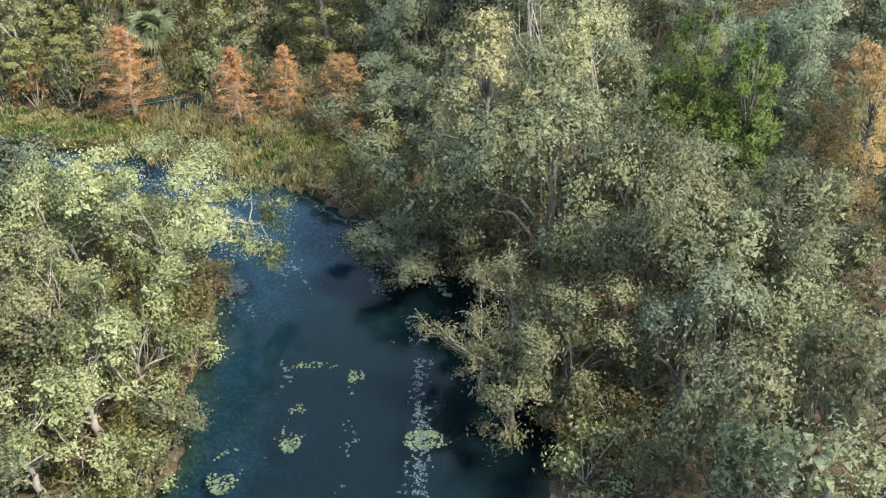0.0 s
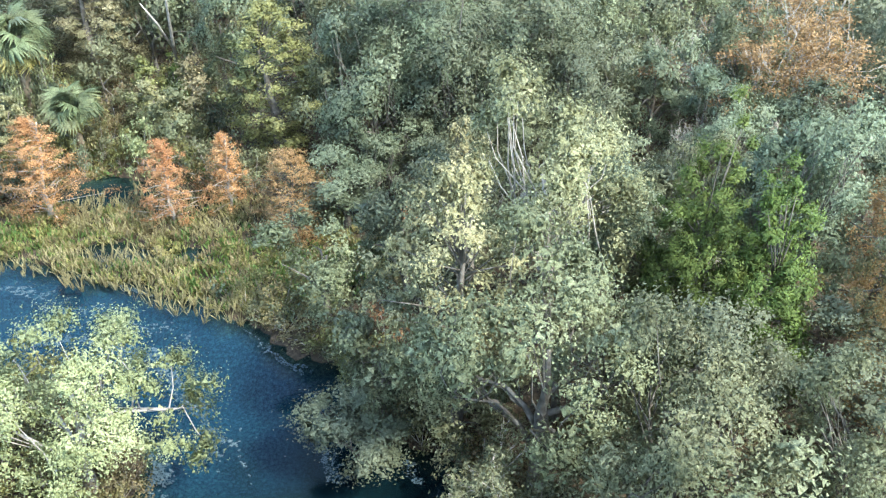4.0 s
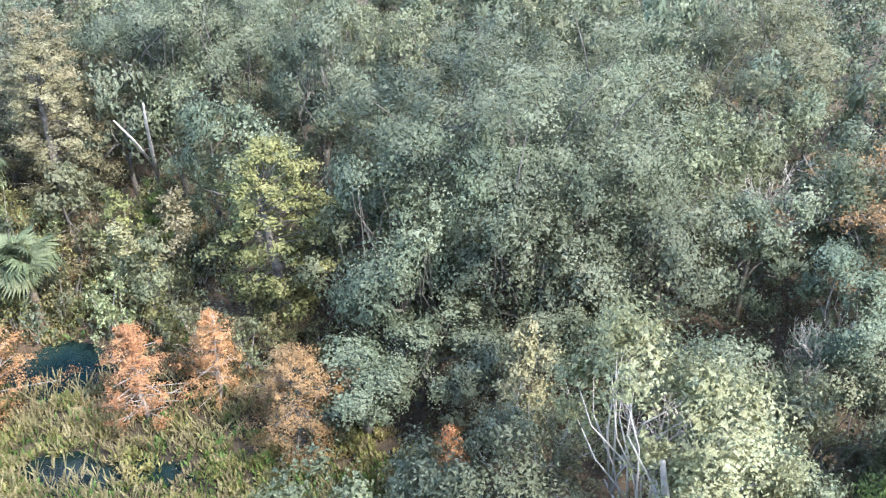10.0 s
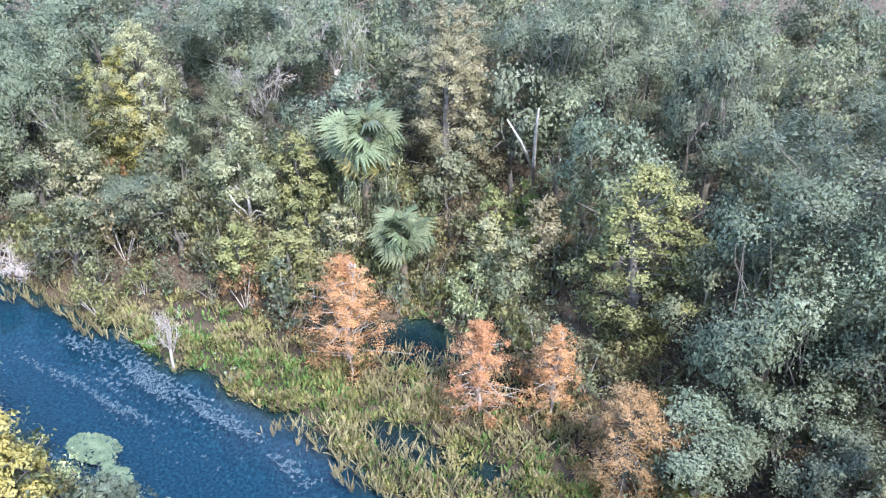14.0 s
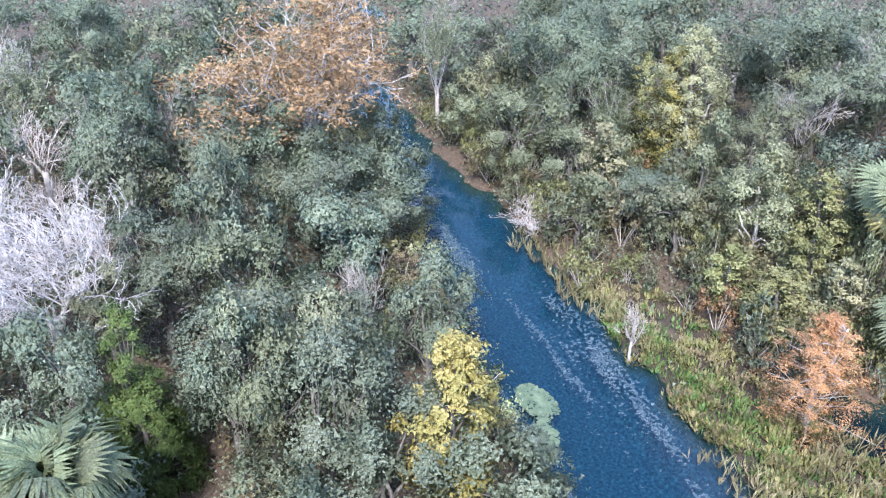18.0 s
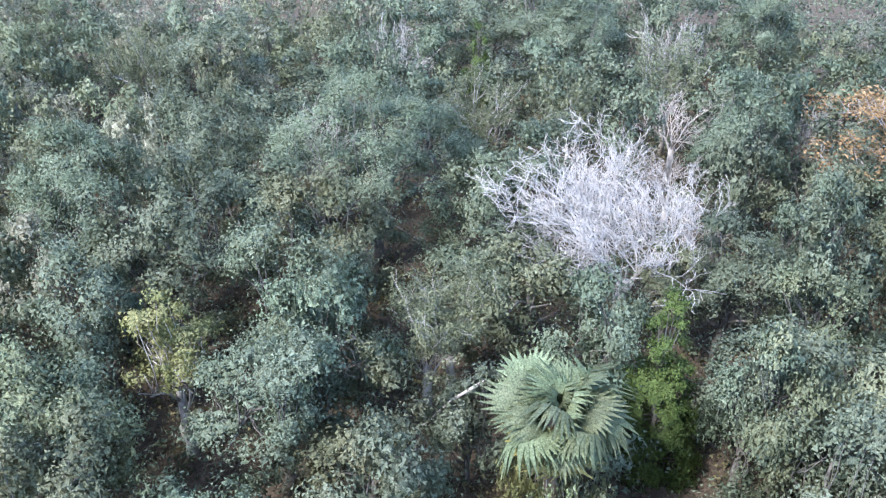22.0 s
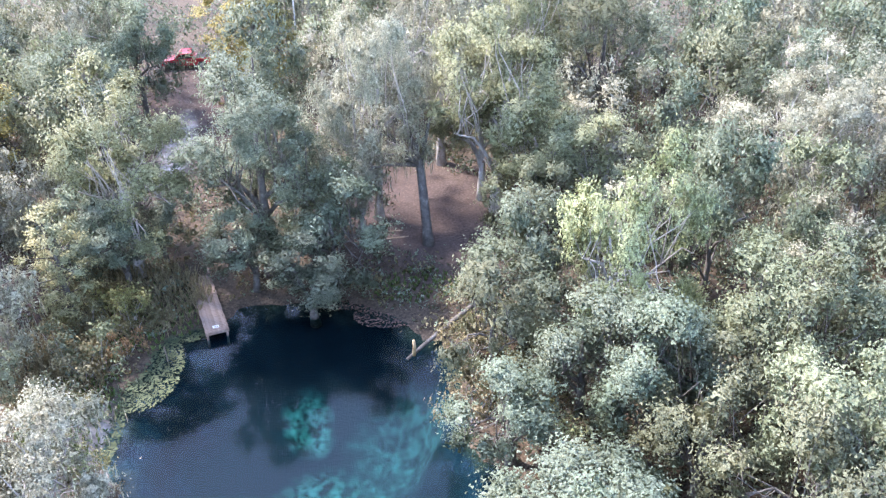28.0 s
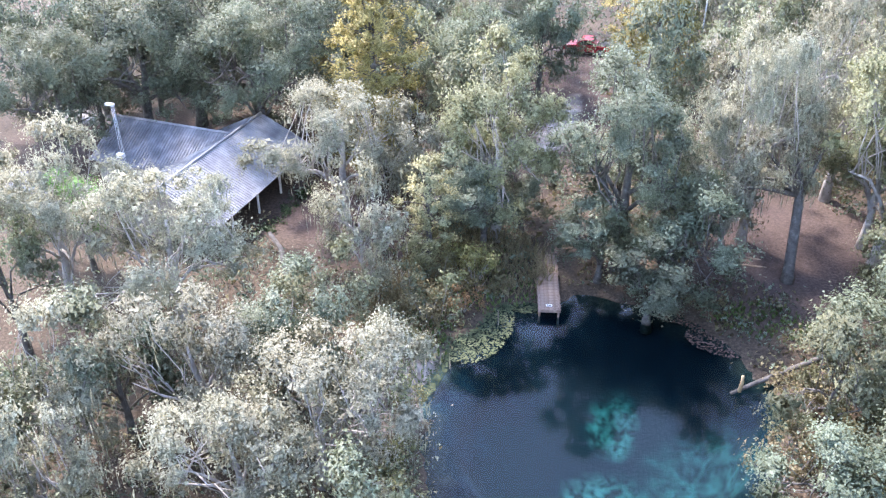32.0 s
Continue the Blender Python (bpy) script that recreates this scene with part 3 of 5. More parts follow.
def build_tree(kind, seed, grow=1.0, fine=1.0):
    """A tree out of trunk, limbs and crown, at the origin."""
    R, H, leaf, bark, shape, count, cr, per, ll, lw, base, droop = HABITS[kind]
    R, H, count, cr = R * grow, H * grow, int(count * 1.15 * grow ** 1.3 * fine ** 0.4), cr * 0.98 * grow ** 0.4 * fine ** -0.12
    per, ll, lw = int(per * 1.7 * grow ** 0.3 * fine ** 0.7), ll * 0.74 * fine ** -0.28, lw * 0.86 * fine ** -0.28
    rng = np.random.default_rng(seed)
    clumps = crown_clumps(shape, R, H, base, count, rng)
    tree = new(kind)
    lean = rng.normal(size=2) * 0.03 * H
    tall = H * (0.62 if shape in ("dome", "oval") else 0.93 if shape == "spire" else 0.5 if shape == "flame" else 0.72)
    steps = 7
    spine = [(lean[0] * (i / steps) ** 2 + 0.05 * rng.normal() * (i > 0), lean[1] * (i / steps) ** 2 + 0.05 * rng.normal() * (i > 0), tall * i / steps - (0.5 if i == 0 else 0)) for i in range(steps + 1)]
    girth = (0.028 * H + 0.012 * R) * (0.45 if shape == "spire" else 1.0)
    v, f = tube(spine, [girth * (1.35 if i == 0 else 1) * (1 - 0.8 * i / steps) for i in range(steps + 1)], 8)
    child("trunk", mesh_of("trunk", v, f, bark, True), tree)
    # main limbs, each with its boughs out to the clumps
    order = rng.permutation(len(clumps))
    limbs = 6 if shape in ("dome", "oval") else 5
    boughs = []
    for k in range(limbs):
        tubes = []
        mine = [clumps[j] for j in order if int((math.atan2(clumps[j][1], clumps[j][0]) + math.pi) / (2 * math.pi) * limbs) % limbs == k]
        if not mine:
            continue
        if shape in ("dome", "oval"):
            far = max(mine, key=lambda c: math.hypot(c[0], c[1]))
            s = Vector(spine[2 + k % 4])
            e = Vector(far[:3]) * 0.72 + Vector((0, 0, 0.1 * H)) * 0.3
            mid = s.lerp(e, 0.5) + Vector((rng.normal() * 0.3, rng.normal() * 0.3, 0.08 * H))
            g = girth * 0.34
            main = (tube([s, s.lerp(mid, 0.5) + Vector((0, 0, 0.02 * H)), mid, e], [g, g * 0.8, g * 0.6, g * 0.2], 5))
            child("limb", mesh_of("limb", *main, bark, True), tree)
            for c in mine[:9]:
                q = Vector(c[:3])
                st = mid.lerp(e, rng.random()) if rng.random() < 0.6 else s.lerp(mid, 0.6)
                k1, k2 = Vector(rng.normal(size=3)) * 0.22, Vector(rng.normal(size=3)) * 0.2
                tubes.append(tube([st, st.lerp(q, 0.35) + k1 + Vector((0, 0, 0.2)), st.lerp(q, 0.7) + k2, q], [g * 0.34, g * 0.26, g * 0.17, g * 0.06], 4))
        else:
            for c in mine[:17]:
                q = Vector(c[:3])
                h = max(0.1, min(0.97, (q.z - 0.06 * H) / tall))
                s = Vector(spine[int(h * steps)]).lerp(Vector(spine[min(steps, int(h * steps) + 1)]), h * steps % 1)
                tubes.append(tube([s, s.lerp(q, 0.55) + Vector((0, 0, 0.05)), q], [0.028, 0.02, 0.01] if shape == "spire" else [0.045, 0.032, 0.014], 4))
        boughs += tubes
    if fine > 0.6:
        child("branchwork", mesh_of("branchwork", *join(boughs), bark, True), tree)["kind"] = "stuff"
    heart = (0, 0, H * (0.45 if shape in ("dome", "oval") else 0.4))
    q = cluster_leaves(clumps[:, :3], clumps[:, 3] * cr, per, ll, lw, rng, squash=0.8, droop=droop, heart=heart, lobes=clumps[:, 4:7])
    if kind == "mossy_oak":
        # hanging grey moss under the outer clumps
        m = int(420 * fine * grow ** 1.5)
        pick = clumps[rng.integers(0, len(clumps), m)]
        pos = pick[:, :3] + rng.normal(size=(m, 3)) * np.array([0.5, 0.5, 0.25]) - np.array([0, 0, 0.75])
        nrm = unit(rng.normal(size=(m, 3)) * np.array([1, 1, 0.1]))
        moss = leaves_at(pos, nrm, 0.7, 0.06, rng, 0.9)
        child("hanging_moss", leaf_mesh("hanging_moss", moss, LEAF["moss"]), tree, "pale grey hanging moss")["kind"] = "stuff"
    solid = {"bald_cypress": 0.0, "golden_cypress": 0.0, "thin_yellow_tree": 0.4}.get(kind, 0.95)
    if solid:
        child("crown", crown_mesh("crown", q, clumps[:, :3], clumps[:, 3] * cr * solid, LEAF[leaf], rng, heart, clumps[:, 4:7]), tree)
    else:
        child("crown", leaf_mesh("crown", q, LEAF[leaf]), tree)
    return tree


def branching(start, way, length, girth, depth, rng, out, spread=0.5, bend=0.10, rise=0.18, pull=(0, 0, 0)):
    """Forks of a leafless tree, as tubes."""
    pts, rad, p, d = [Vector(start)], [girth], Vector(start), Vector(way).normalized()
    for i in range(3 if depth > 1 else 2):
        d = (d + Vector(rng.normal(size=3) * bend) + Vector((0, 0, rise * 0.4)) + Vector(pull)).normalized()
        p = p + d * length / 3
        pts.append(p.copy())
        rad.append(max(girth * (1 - 0.16 * (i + 1)), 0.010))
    out.append((depth, tube(pts, rad, 5 if depth > 3 else 3)))
    if depth:
        for k in range(3):
            nd = (d + Vector(rng.normal(size=3)) * spread + Vector((0, 0, rise))).normalized()
            branching(pts[min(1 + k, len(pts) - 1)], nd, length * rng.uniform(0.6, 0.82), girth * 0.58, depth - 1, rng, out, spread, bend, rise, pull)


def build_bare(kind, R, H, bark, seed, depth=5, leaf=None, leaves=0, limbs=5, girth=0.0058, pull=(0, 0, 0), spread=0.5):
    rng = np.random.default_rng(seed)
    tree = new(kind)
    v, f = tube([(0, 0, -0.4), (0.05, 0, H * 0.15), (0.1, 0.05, H * 0.32)], [0.03 * H, 0.024 * H, 0.02 * H], 8)
    child("trunk", mesh_of("trunk", v, f, bark, True), tree)
    tips, twigs = [], []
    for k in range(limbs):
        a = k * 6.2832 / limbs * 1.0 + rng.uniform(-0.3, 0.3)
        out = []
        branching((0.1, 0.05, H * (0.22 + 0.1 * k / limbs)), (math.cos(a) * R / H * 1.5, math.sin(a) * R / H * 1.5, 0.9), H * 0.25, girth * H, depth - 1, rng, out, spread, pull=pull)
        child("limb", mesh_of("limb", *out[0][1], bark), tree)
        twigs += [t for _, t in out[1:]]
        tips += [t[0][-1] for d, t in out if d <= 2]
    child("twig_mass", mesh_of("twig_mass", *join(twigs), bark), tree)["kind"] = "stuff"
    if leaf:
        tips = np.array([tuple(t) for t in tips])
        c = tips[rng.integers(0, len(tips), leaves)]
        child("crown", leaf_mesh("crown", cluster_leaves(c, np.full(leaves, 0.42), 14, 0.14, 0.065, rng), LEAF[leaf]), tree)
    return tree


def fan_leaf(name, size, mat, blades=26, fold=0.5, seed=1):
    """One fan-shaped palm leaf: blades round the tip of its stalk, along +x."""
    rng = np.random.default_rng(seed)
    quads = []
    for i in range(blades):
        a = (i / (blades - 1) - 0.5) * 4.4
        L = 0.82 * size * (1 - 0.3 * abs(a) / 2.2) * rng.uniform(0.85, 1.15)
        d = np.array([math.cos(a), math.sin(a), 0.0])
        n = np.array([-d[1], d[0], 0.0]) * 0.07 * size
        o = np.array([size * 0.75, 0, 0])
        mid = o + d * L * 0.5 + np.array([0, 0, 0.10 * size - abs(a) * 0.04])
        tip = o + d * L + np.array([0, 0, -fold * size * rng.uniform(0.25, 0.6)])
        quads.append([o, mid + n, tip, mid - n])
    s = 0.025 * size
    quads.append([np.array([0, -s, 0]), np.array([0, s, 0]), np.array([size * 0.8, s, 0.03]), np.array([size * 0.8, -s, 0.03])])
    return quad_mesh(name, quads, mat)


FAN = [fan_leaf("frond", 1.0, LEAF["palm"], seed=i, fold=0.5 + 0.25 * i) for i in range(3)]
FAN_OLD = fan_leaf("frond", 0.95, LEAF["deadpalm"], 18, 0.9)


def build_palm(kind, H, seed, fronds=58):
    rng = np.random.default_rng(seed)
    palm = new(kind)
    if H > 1:
        tube_part("trunk", [(0, 0, -6.0), (0.05, 0.02, H * 0.4), (0.0, 0.05, H * 0.8), (0, 0, H)], [0.24, 0.19, 0.2, 0.26], BARK_PALM, palm, 9)
    for i in range(fronds):
        u = (i + 0.5) / fronds
        tilt = 86 - 150 * u ** 0.8 + rng.uniform(-24, 24)
        ob = child("frond", FAN[i % 3] if u < 0.76 else FAN_OLD, palm)
        s = rng.uniform(0.6, 1.12) * (0.72 + 0.3 * min(1, u * 2.5))
        ob.matrix_basis = pose(0, 0, H, 0, 0, math.degrees(i * 2.399)) @ pose(0, 0, 0, 0, -tilt, 0) @ pose(0, 0, 0, rng.uniform(-60, 60), 0, 0) @ Matrix.Diagonal((s, s, s, 1))
    return palm


PROTO, USED = {}, {}


GROWTH = (0.5, 0.8, 1.15, 1.6, 2.1)


def prototypes():
    PROTO["bare_sycamore"] = [build_bare("bare_sycamore", 5.0, 12.0, BARK_PALE, 5, 7, limbs=8, girth=0.0052, pull=(-0.025, -0.065, -0.02), spread=0.68)]
    PROTO["bare_tree"] = [build_bare("bare_tree", 2.4, 8.0, BARK_GREY, 8 + i, 5, limbs=6) for i in range(2)]
    PROTO["thin_tree"] = [build_bare("thin_tree", 3.0, 9.0, BARK_GREY, 18 + i, 4, "olive", 520, limbs=6) for i in range(2)]
    PROTO["rusty_cypress"] = [build_bare("rusty_cypress", 5.0, 12.0, BARK_PALE, 31, 5, "rust", 1150, limbs=8, girth=0.005)]
    PROTO["cabbage_palm"] = [build_palm("cabbage_palm", 5.0, 3)]
    PROTO["palmetto"] = [build_palm("palmetto", 0.3, 4, 16)]


def prototype(kind, radius, far):
    """The prototype of that kind whose size comes nearest; built when first asked for."""
    if kind not in HABITS:
        n = USED.get(kind, 0)
        USED[kind] = n + 1
        return PROTO[kind][n % len(PROTO[kind])], SIZE[kind]
    R, H = HABITS[kind][:2]
    grow = min(GROWTH, key=lambda g: abs(math.log(radius / (R * g))))
    key = (kind, grow, far)
    n = USED.get(key, 0)
    USED[key] = n + 1
    many = PROTO.setdefault(key, [])
    if len(many) <= n % 2:
        many.append(build_tree(kind, 11 + 7 * (n % 2) + len(kind) + int(grow * 10), grow, far if far else 1.0))
    return many[n % 2], (R * grow, H * grow)


SIZE = {"bare_sycamore": (4.3, 11), "bare_tree": (2.6, 8), "thin_tree": (3, 9), "rusty_cypress": (2.9, 10), "cabbage_palm": (1.45, 5.0), "palmetto": (1.6, 1.2)}
PLANTED = []
_turns = random.Random(77)


def tree(kind, x, y, height, radius, label, group="", far=False, turn=None):
    """Plants a tree of that habit, height and crown radius on the ground."""
    src, (R, H) = prototype(kind, radius, far)
    sx, sz = radius / R, height / H
    z = max(float(ground_height(x, y)), -0.2)
    if kind in ("cabbage_palm", "palmetto"):
        sz = sx
        z = z + (0 if kind == "palmetto" else height - 5.0 * sx)
    spin = _turns.uniform(0, 360)
    m = pose(x, y, z, 0, 0, spin if turn is None else turn) @ Matrix.Diagonal((sx, sx, sz, 1))
    ob = copy_thing(src, m)
    PLANTED.append((x, y, radius * (1.5 if kind in ("cabbage_palm", "juniper_tree", "bald_cypress", "golden_cypress", "yellow_tree") else 0.6 if kind == "bare_sycamore" else 1.0)))
    return tagged(ob, label, "palm" if "palm" in kind else "tree", group)


prototypes()

# ---- marsh plants and floating weed ----
def blades(name, leaf, x, y, height, width, seed, label, category, lean=0.28, dip=0.0):
    """Upright blades, one a place, joined into one mass."""
    rng = np.random.default_rng(seed)
    n = len(x)
    z = np.maximum(ground_height(x, y), -0.05) - dip
    base = np.stack([x, y, z], 1)
    h = height * rng.uniform(0.5, 1.3, (n, 1))
    a = rng.uniform(0, 6.2832, n)
    side = np.stack([np.cos(a), np.sin(a), np.zeros(n)], 1) * width * rng.uniform(0.6, 1.4, (n, 1))
    top = base + np.array([0, 0, 1.0]) * h + rng.normal(size=(n, 3)) * np.array([lean, lean, 0]) * h
    mid = (base + top) / 2 + np.array([0, 0, 0.08]) * h
    q = np.concatenate([np.stack([base, mid + side, mid - side], 1), np.stack([mid - side, mid + side, top], 1)])
    tagged(new(name, quad_mesh(name, q, LEAF[leaf])), label, category, kind="stuff")


def scatter(zones, count, seed, lo=0.0, hi=99.0, clump=0.0, thin=-1.0):
    """Places inside the ellipses whose distance from the shore lies between lo and hi, gathered into tufts."""
    rng = np.random.default_rng(seed)
    xs, ys = [], []
    area = [rx * ry for _, _, rx, ry in zones]
    for (cx, cy, rx, ry), ar in zip(zones, area):
        n = int(count * ar / sum(area))
        a, r = rng.uniform(0, 6.2832, n), np.sqrt(rng.random(n))
        xs.append(cx + rx * r * np.cos(a))
        ys.append(cy + ry * r * np.sin(a))
    x, y = np.concatenate(xs), np.concatenate(ys)
    if clump:
        gx, gy = np.round(x / clump), np.round(y / clump)
        jx, jy = np.sin(gx * 12.9 + gy * 78.2) * 0.5 * clump, np.sin(gx * 39.3 + gy * 11.1) * 0.5 * clump
        x, y = (gx * clump + jx) * 0.7 + x * 0.3, (gy * clump + jy) * 0.7 + y * 0.3
    d = water_distance(x, y)
    ok = (d > lo) & (d < hi) & (np.sin(x * 1.9 + 1.4 * np.sin(y * 1.3)) * np.sin(y * 2.1 + np.sin(x * 0.9)) > thin - 1.2 * rng.random(len(x)))
    return x[ok], y[ok]


REED_BED = [(-12, 26.5, 13, 6.5), (-27, 28.6, 10, 3.2), (-2.5, 24.5, 7, 4.5), (-20, 36, 9, 3)]
blades("marsh_reeds", "reed", *scatter(REED_BED, 8000, 1, 0.1, 30, 0, 0.45), 0.42, 0.03, 1, "yellow-green reeds standing in the marsh", "reeds")
blades("marsh_greens", "grass", *scatter([(-9, 24, 9, 3.5), (-24, 27, 11, 2.0), (0, 24, 5, 3)], 5000, 2, -0.1, 4), 0.5, 0.05, 2, "fresh green marsh plants along the water's edge", "marsh plants")
blades("dry_sedge", "drygrass", *scatter([(-15.5, 23.8, 6, 2.6), (-9.5, 20.8, 2.2, 1.8), (-12.5, 30.5, 7, 3.5), (-37, 27.5, 6, 2.0), (-4, 20.5, 4, 1.2)], 6000, 3, -1.3, 3, 0.6), 0.8, 0.035, 3, "dry brown sedge standing in shallow water", "sedge", 0.35)
blades("spring_sedge", "drygrass", *scatter([(12.8, -43.5, 4.2, 3.2), (15.8, -38, 2.6, 5)], 4200, 4, -0.2, 9, 0.5), 1.1, 0.035, 4, "tall brown-green sedge on the spring's bank", "sedge", 0.3)
blades("spring_grass", "grass", *scatter([(-4.3, -43.4, 3.2, 1.5), (14.5, -34.5, 2.0, 6), (12, -42, 3, 3), (17, -41, 3, 2)], 6000, 5, -0.1, 5, 0.4), 0.35, 0.04, 5, "short green grass on the spring's bank", "grass")


def floating(name, leaf_mat, x, y, size, seed, label, category, z=0.012, lift=0.02):
    rng = np.random.default_rng(seed)
    n = len(x)
    a = rng.uniform(0, 6.2832, n)[:, None] + np.array([0, 1.7, 3.1, 4.6]) + rng.uniform(-0.5, 0.5, (n, 4))
    r = size * rng.uniform(0.35, 1.1, (n, 1)) * rng.uniform(0.6, 1.2, (n, 4))
    q = np.stack([x[:, None] + r * np.cos(a), y[:, None] + r * np.sin(a), z + lift * rng.random((n, 1)) + 0 * a], -1)
    tagged(new(name, quad_mesh(name, q, leaf_mat)), label, category, kind="stuff")


def streaks(count, seed, cut, reach=(-0.95, 0.95)):
    """Places on the river gathered into streaks that run with the stream."""
    rng = np.random.default_rng(seed)
    xs, ys, ss, us, gone = [], [], [], [], 0.0
    for (ax, ay, aw), (bx, by, bw) in zip(RIVER[1:], RIVER[2:10]):
        L = math.hypot(bx - ax, by - ay)
        n = int(count * L * (aw + bw) / 100)
        t, u = rng.random(n), rng.uniform(*reach, n)
        w = aw + t * (bw - aw)
        xs.append(ax + t * (bx - ax) - (by - ay) / L * u * w)
        ys.append(ay + t * (by - ay) + (bx - ax) / L * u * w)
        ss.append(gone + t * L)
        us.append(u * w)
        gone += L
    x, y = np.concatenate(xs), np.concatenate(ys)
    run, off = np.concatenate(ss), np.concatenate(us)
    keep = np.array([noise.noise(Vector((a * 0.07, b * 0.62, seed))) + 0.42 * noise.noise(Vector((a * 0.35, b * 1.7, seed + 5))) + 0.5 * noise.noise(Vector((p * 4.5, q * 4.5, 2))) - (0.42 if q < 9 else 0) > cut for p, q, a, b in zip(x, y, run, off)])
    return x[keep & (water_distance(x, y) < -0.15)], y[keep & (water_distance(x, y) < -0.15)]


WEED = plain("floating_weed", [(0.3, (0.03, 0.06, 0.085)), (0.5, (0.06, 0.10, 0.125)), (0.7, (0.12, 0.165, 0.18))], 2.0, 0.7, coord="Object")
DUCKWEED = plain("green_algae", [(0.3, (0.045, 0.075, 0.045)), (0.5, (0.085, 0.125, 0.075)), (0.7, (0.155, 0.195, 0.12))], 2.0, 0.8)
FLOATLEAF = plain("floating_dead_leaves", [(0.3, (0.045, 0.03, 0.025)), (0.5, (0.10, 0.065, 0.05)), (0.7, (0.22, 0.13, 0.09))], 3.0, 0.8)
floating("floating_weed", WEED, *streaks(32000, 3, 0.31), 0.05, 6, "pale streaks of floating water weed", "water weed")
floating("algae_mat", DUCKWEED, *scatter([(-27.6, 19.6, 1.6, 0.9), (-25.5, 18.6, 1.0, 0.7)], 1900, 7, -9, 9, 0, 0.35), 0.12, 7, "lime green algae mat on the river", "algae")
floating("algae_flecks", DUCKWEED, *scatter([(-0.1, 2.8, 0.4, 1.3), (-2.3, -0.6, 0.55, 1.5), (3.2, -1.1, 1.1, 0.55), (-4.5, -3.1, 0.7, 1.2), (-2.6, 3.4, 1.6, 0.25), (-5.2, -6, 0.8, 1.4), (0.6, 5.2, 0.8, 0.3)], 2400, 8, -9, 0, 0, 0.85), 0.09, 8, "pale green algae flecks on the river", "algae")
LILYWEED = plain("pond_scum", [(0.3, (0.025, 0.04, 0.016)), (0.5, (0.055, 0.078, 0.034)), (0.7, (0.11, 0.13, 0.066))], 2.0, 0.8)
floating("lily_mat", LILYWEED, *scatter([(11.6, -37.8, 2.2, 3.4), (13.2, -33, 1.4, 3.5), (9.6, -41.2, 1.8, 1.2)], 5200, 9, -2.2, 0.8), 0.09, 9, "green floating plants along the spring's edge", "water plants", 0.02, 0.10)
floating("leaf_raft", FLOATLEAF, *scatter([(-2.2, -41.2, 2.3, 1.3), (-3.9, -41.6, 1.6, 0.8), (0, -42.6, 2.4, 0.6)], 1700, 10, -9, 0.2), 0.08, 10, "raft of brown dead leaves on the pool", "dead leaves")


def broad_leaves(name, leaf, zones, count, seed, share, label, tall=0.55):
    """Broad-leaved marsh plants in drifts: upright leaf blades on short stalks."""
    rng = np.random.default_rng(seed)
    x, y = scatter(zones, count, seed, -0.35, 30, 0, 0.55)
    drift = np.array([noise.noise(Vector((a * 0.33, b * 0.45, seed))) + 0.5 * noise.noise(Vector((a * 1.3, b * 1.3, seed + 4))) for a, b in zip(x, y)])
    x, y = x[drift > share], y[drift > share]
    n, per = len(x), 9
    z = np.maximum(ground_height(x, y), -0.03)
    foot = np.stack([x, y, z], 1)[:, None]
    a = rng.uniform(0, 6.2832, (n, per))
    out = np.stack([np.cos(a), np.sin(a), 0 * a], -1)
    h = tall * rng.uniform(0.35, 1.25, (n, 1, 1)) * rng.uniform(0.6, 1.2, (n, per, 1))
    base = foot + out * rng.uniform(0.02, 0.3, (n, per, 1)) + np.array([0, 0, 1.0]) * h * 0.35
    tip = base + out * rng.uniform(0.05, 0.28, (n, per, 1)) + np.array([0, 0, 1.0]) * h * 0.75
    side = np.stack([-np.sin(a), np.cos(a), 0 * a], -1) * rng.uniform(0.035, 0.08, (n, per, 1))
    mid = base * 0.55 + tip * 0.45
    tri = np.concatenate([np.stack([base, mid + side, mid - side], 2), np.stack([mid - side, mid + side, tip], 2)], 1).reshape(-1, 3, 3)
    tagged(new(name, quad_mesh(name, tri, LEAF[leaf])), label, "marsh plants", kind="stuff")


broad_leaves("arrowhead_plants", "reed", REED_BED, 6600, 13, -0.12, "broad-leaved yellow-green marsh plants in drifts", 0.42)
broad_leaves("pickerelweed", "grass", REED_BED + [(-30, 27.4, 6, 1.6), (-7, 23, 8, 2.2)], 4200, 17, 0.05, "fresh green broad-leaved plants along the marsh edge", 0.4)
broad_leaves("withered_arrowheads", "drygrass", REED_BED + [(-16, 29.5, 6, 3)], 4600, 23, 0.0, "withered brown marsh leaves between the pools", 0.45)
broad_leaves("marsh_scrub", "scrub", REED_BED, 3600, 29, 0.02, "olive green low marsh plants", 0.45)

# ---- what people built: dock, house, mast, pickup ----
WOOD_GREY = plain("weathered_planks", [(0.3, (0.13, 0.09, 0.07)), (0.5, (0.25, 0.18, 0.14)), (0.72, (0.36, 0.28, 0.225))], 4.0, 0.85, bump_scale=22, bump_depth=0.01)
WOOD_FRESH = plain("broken_pale_wood", [(0.3, (0.35, 0.24, 0.12)), (0.6, (0.58, 0.43, 0.24))], 4.0, 0.8, bump_scale=14)
TIN = plain("galvanised_roof_sheet", [(0.28, (0.17, 0.175, 0.19)), (0.5, (0.28, 0.285, 0.30)), (0.7, (0.42, 0.425, 0.44))], 0.9, 0.62, 0.15, coord="World")
TIN_OLD = plain("dull_roof_sheet", [(0.28, (0.10, 0.105, 0.12)), (0.5, (0.17, 0.178, 0.195)), (0.7, (0.28, 0.29, 0.31))], 0.9, 0.62, 0.15, coord="World")
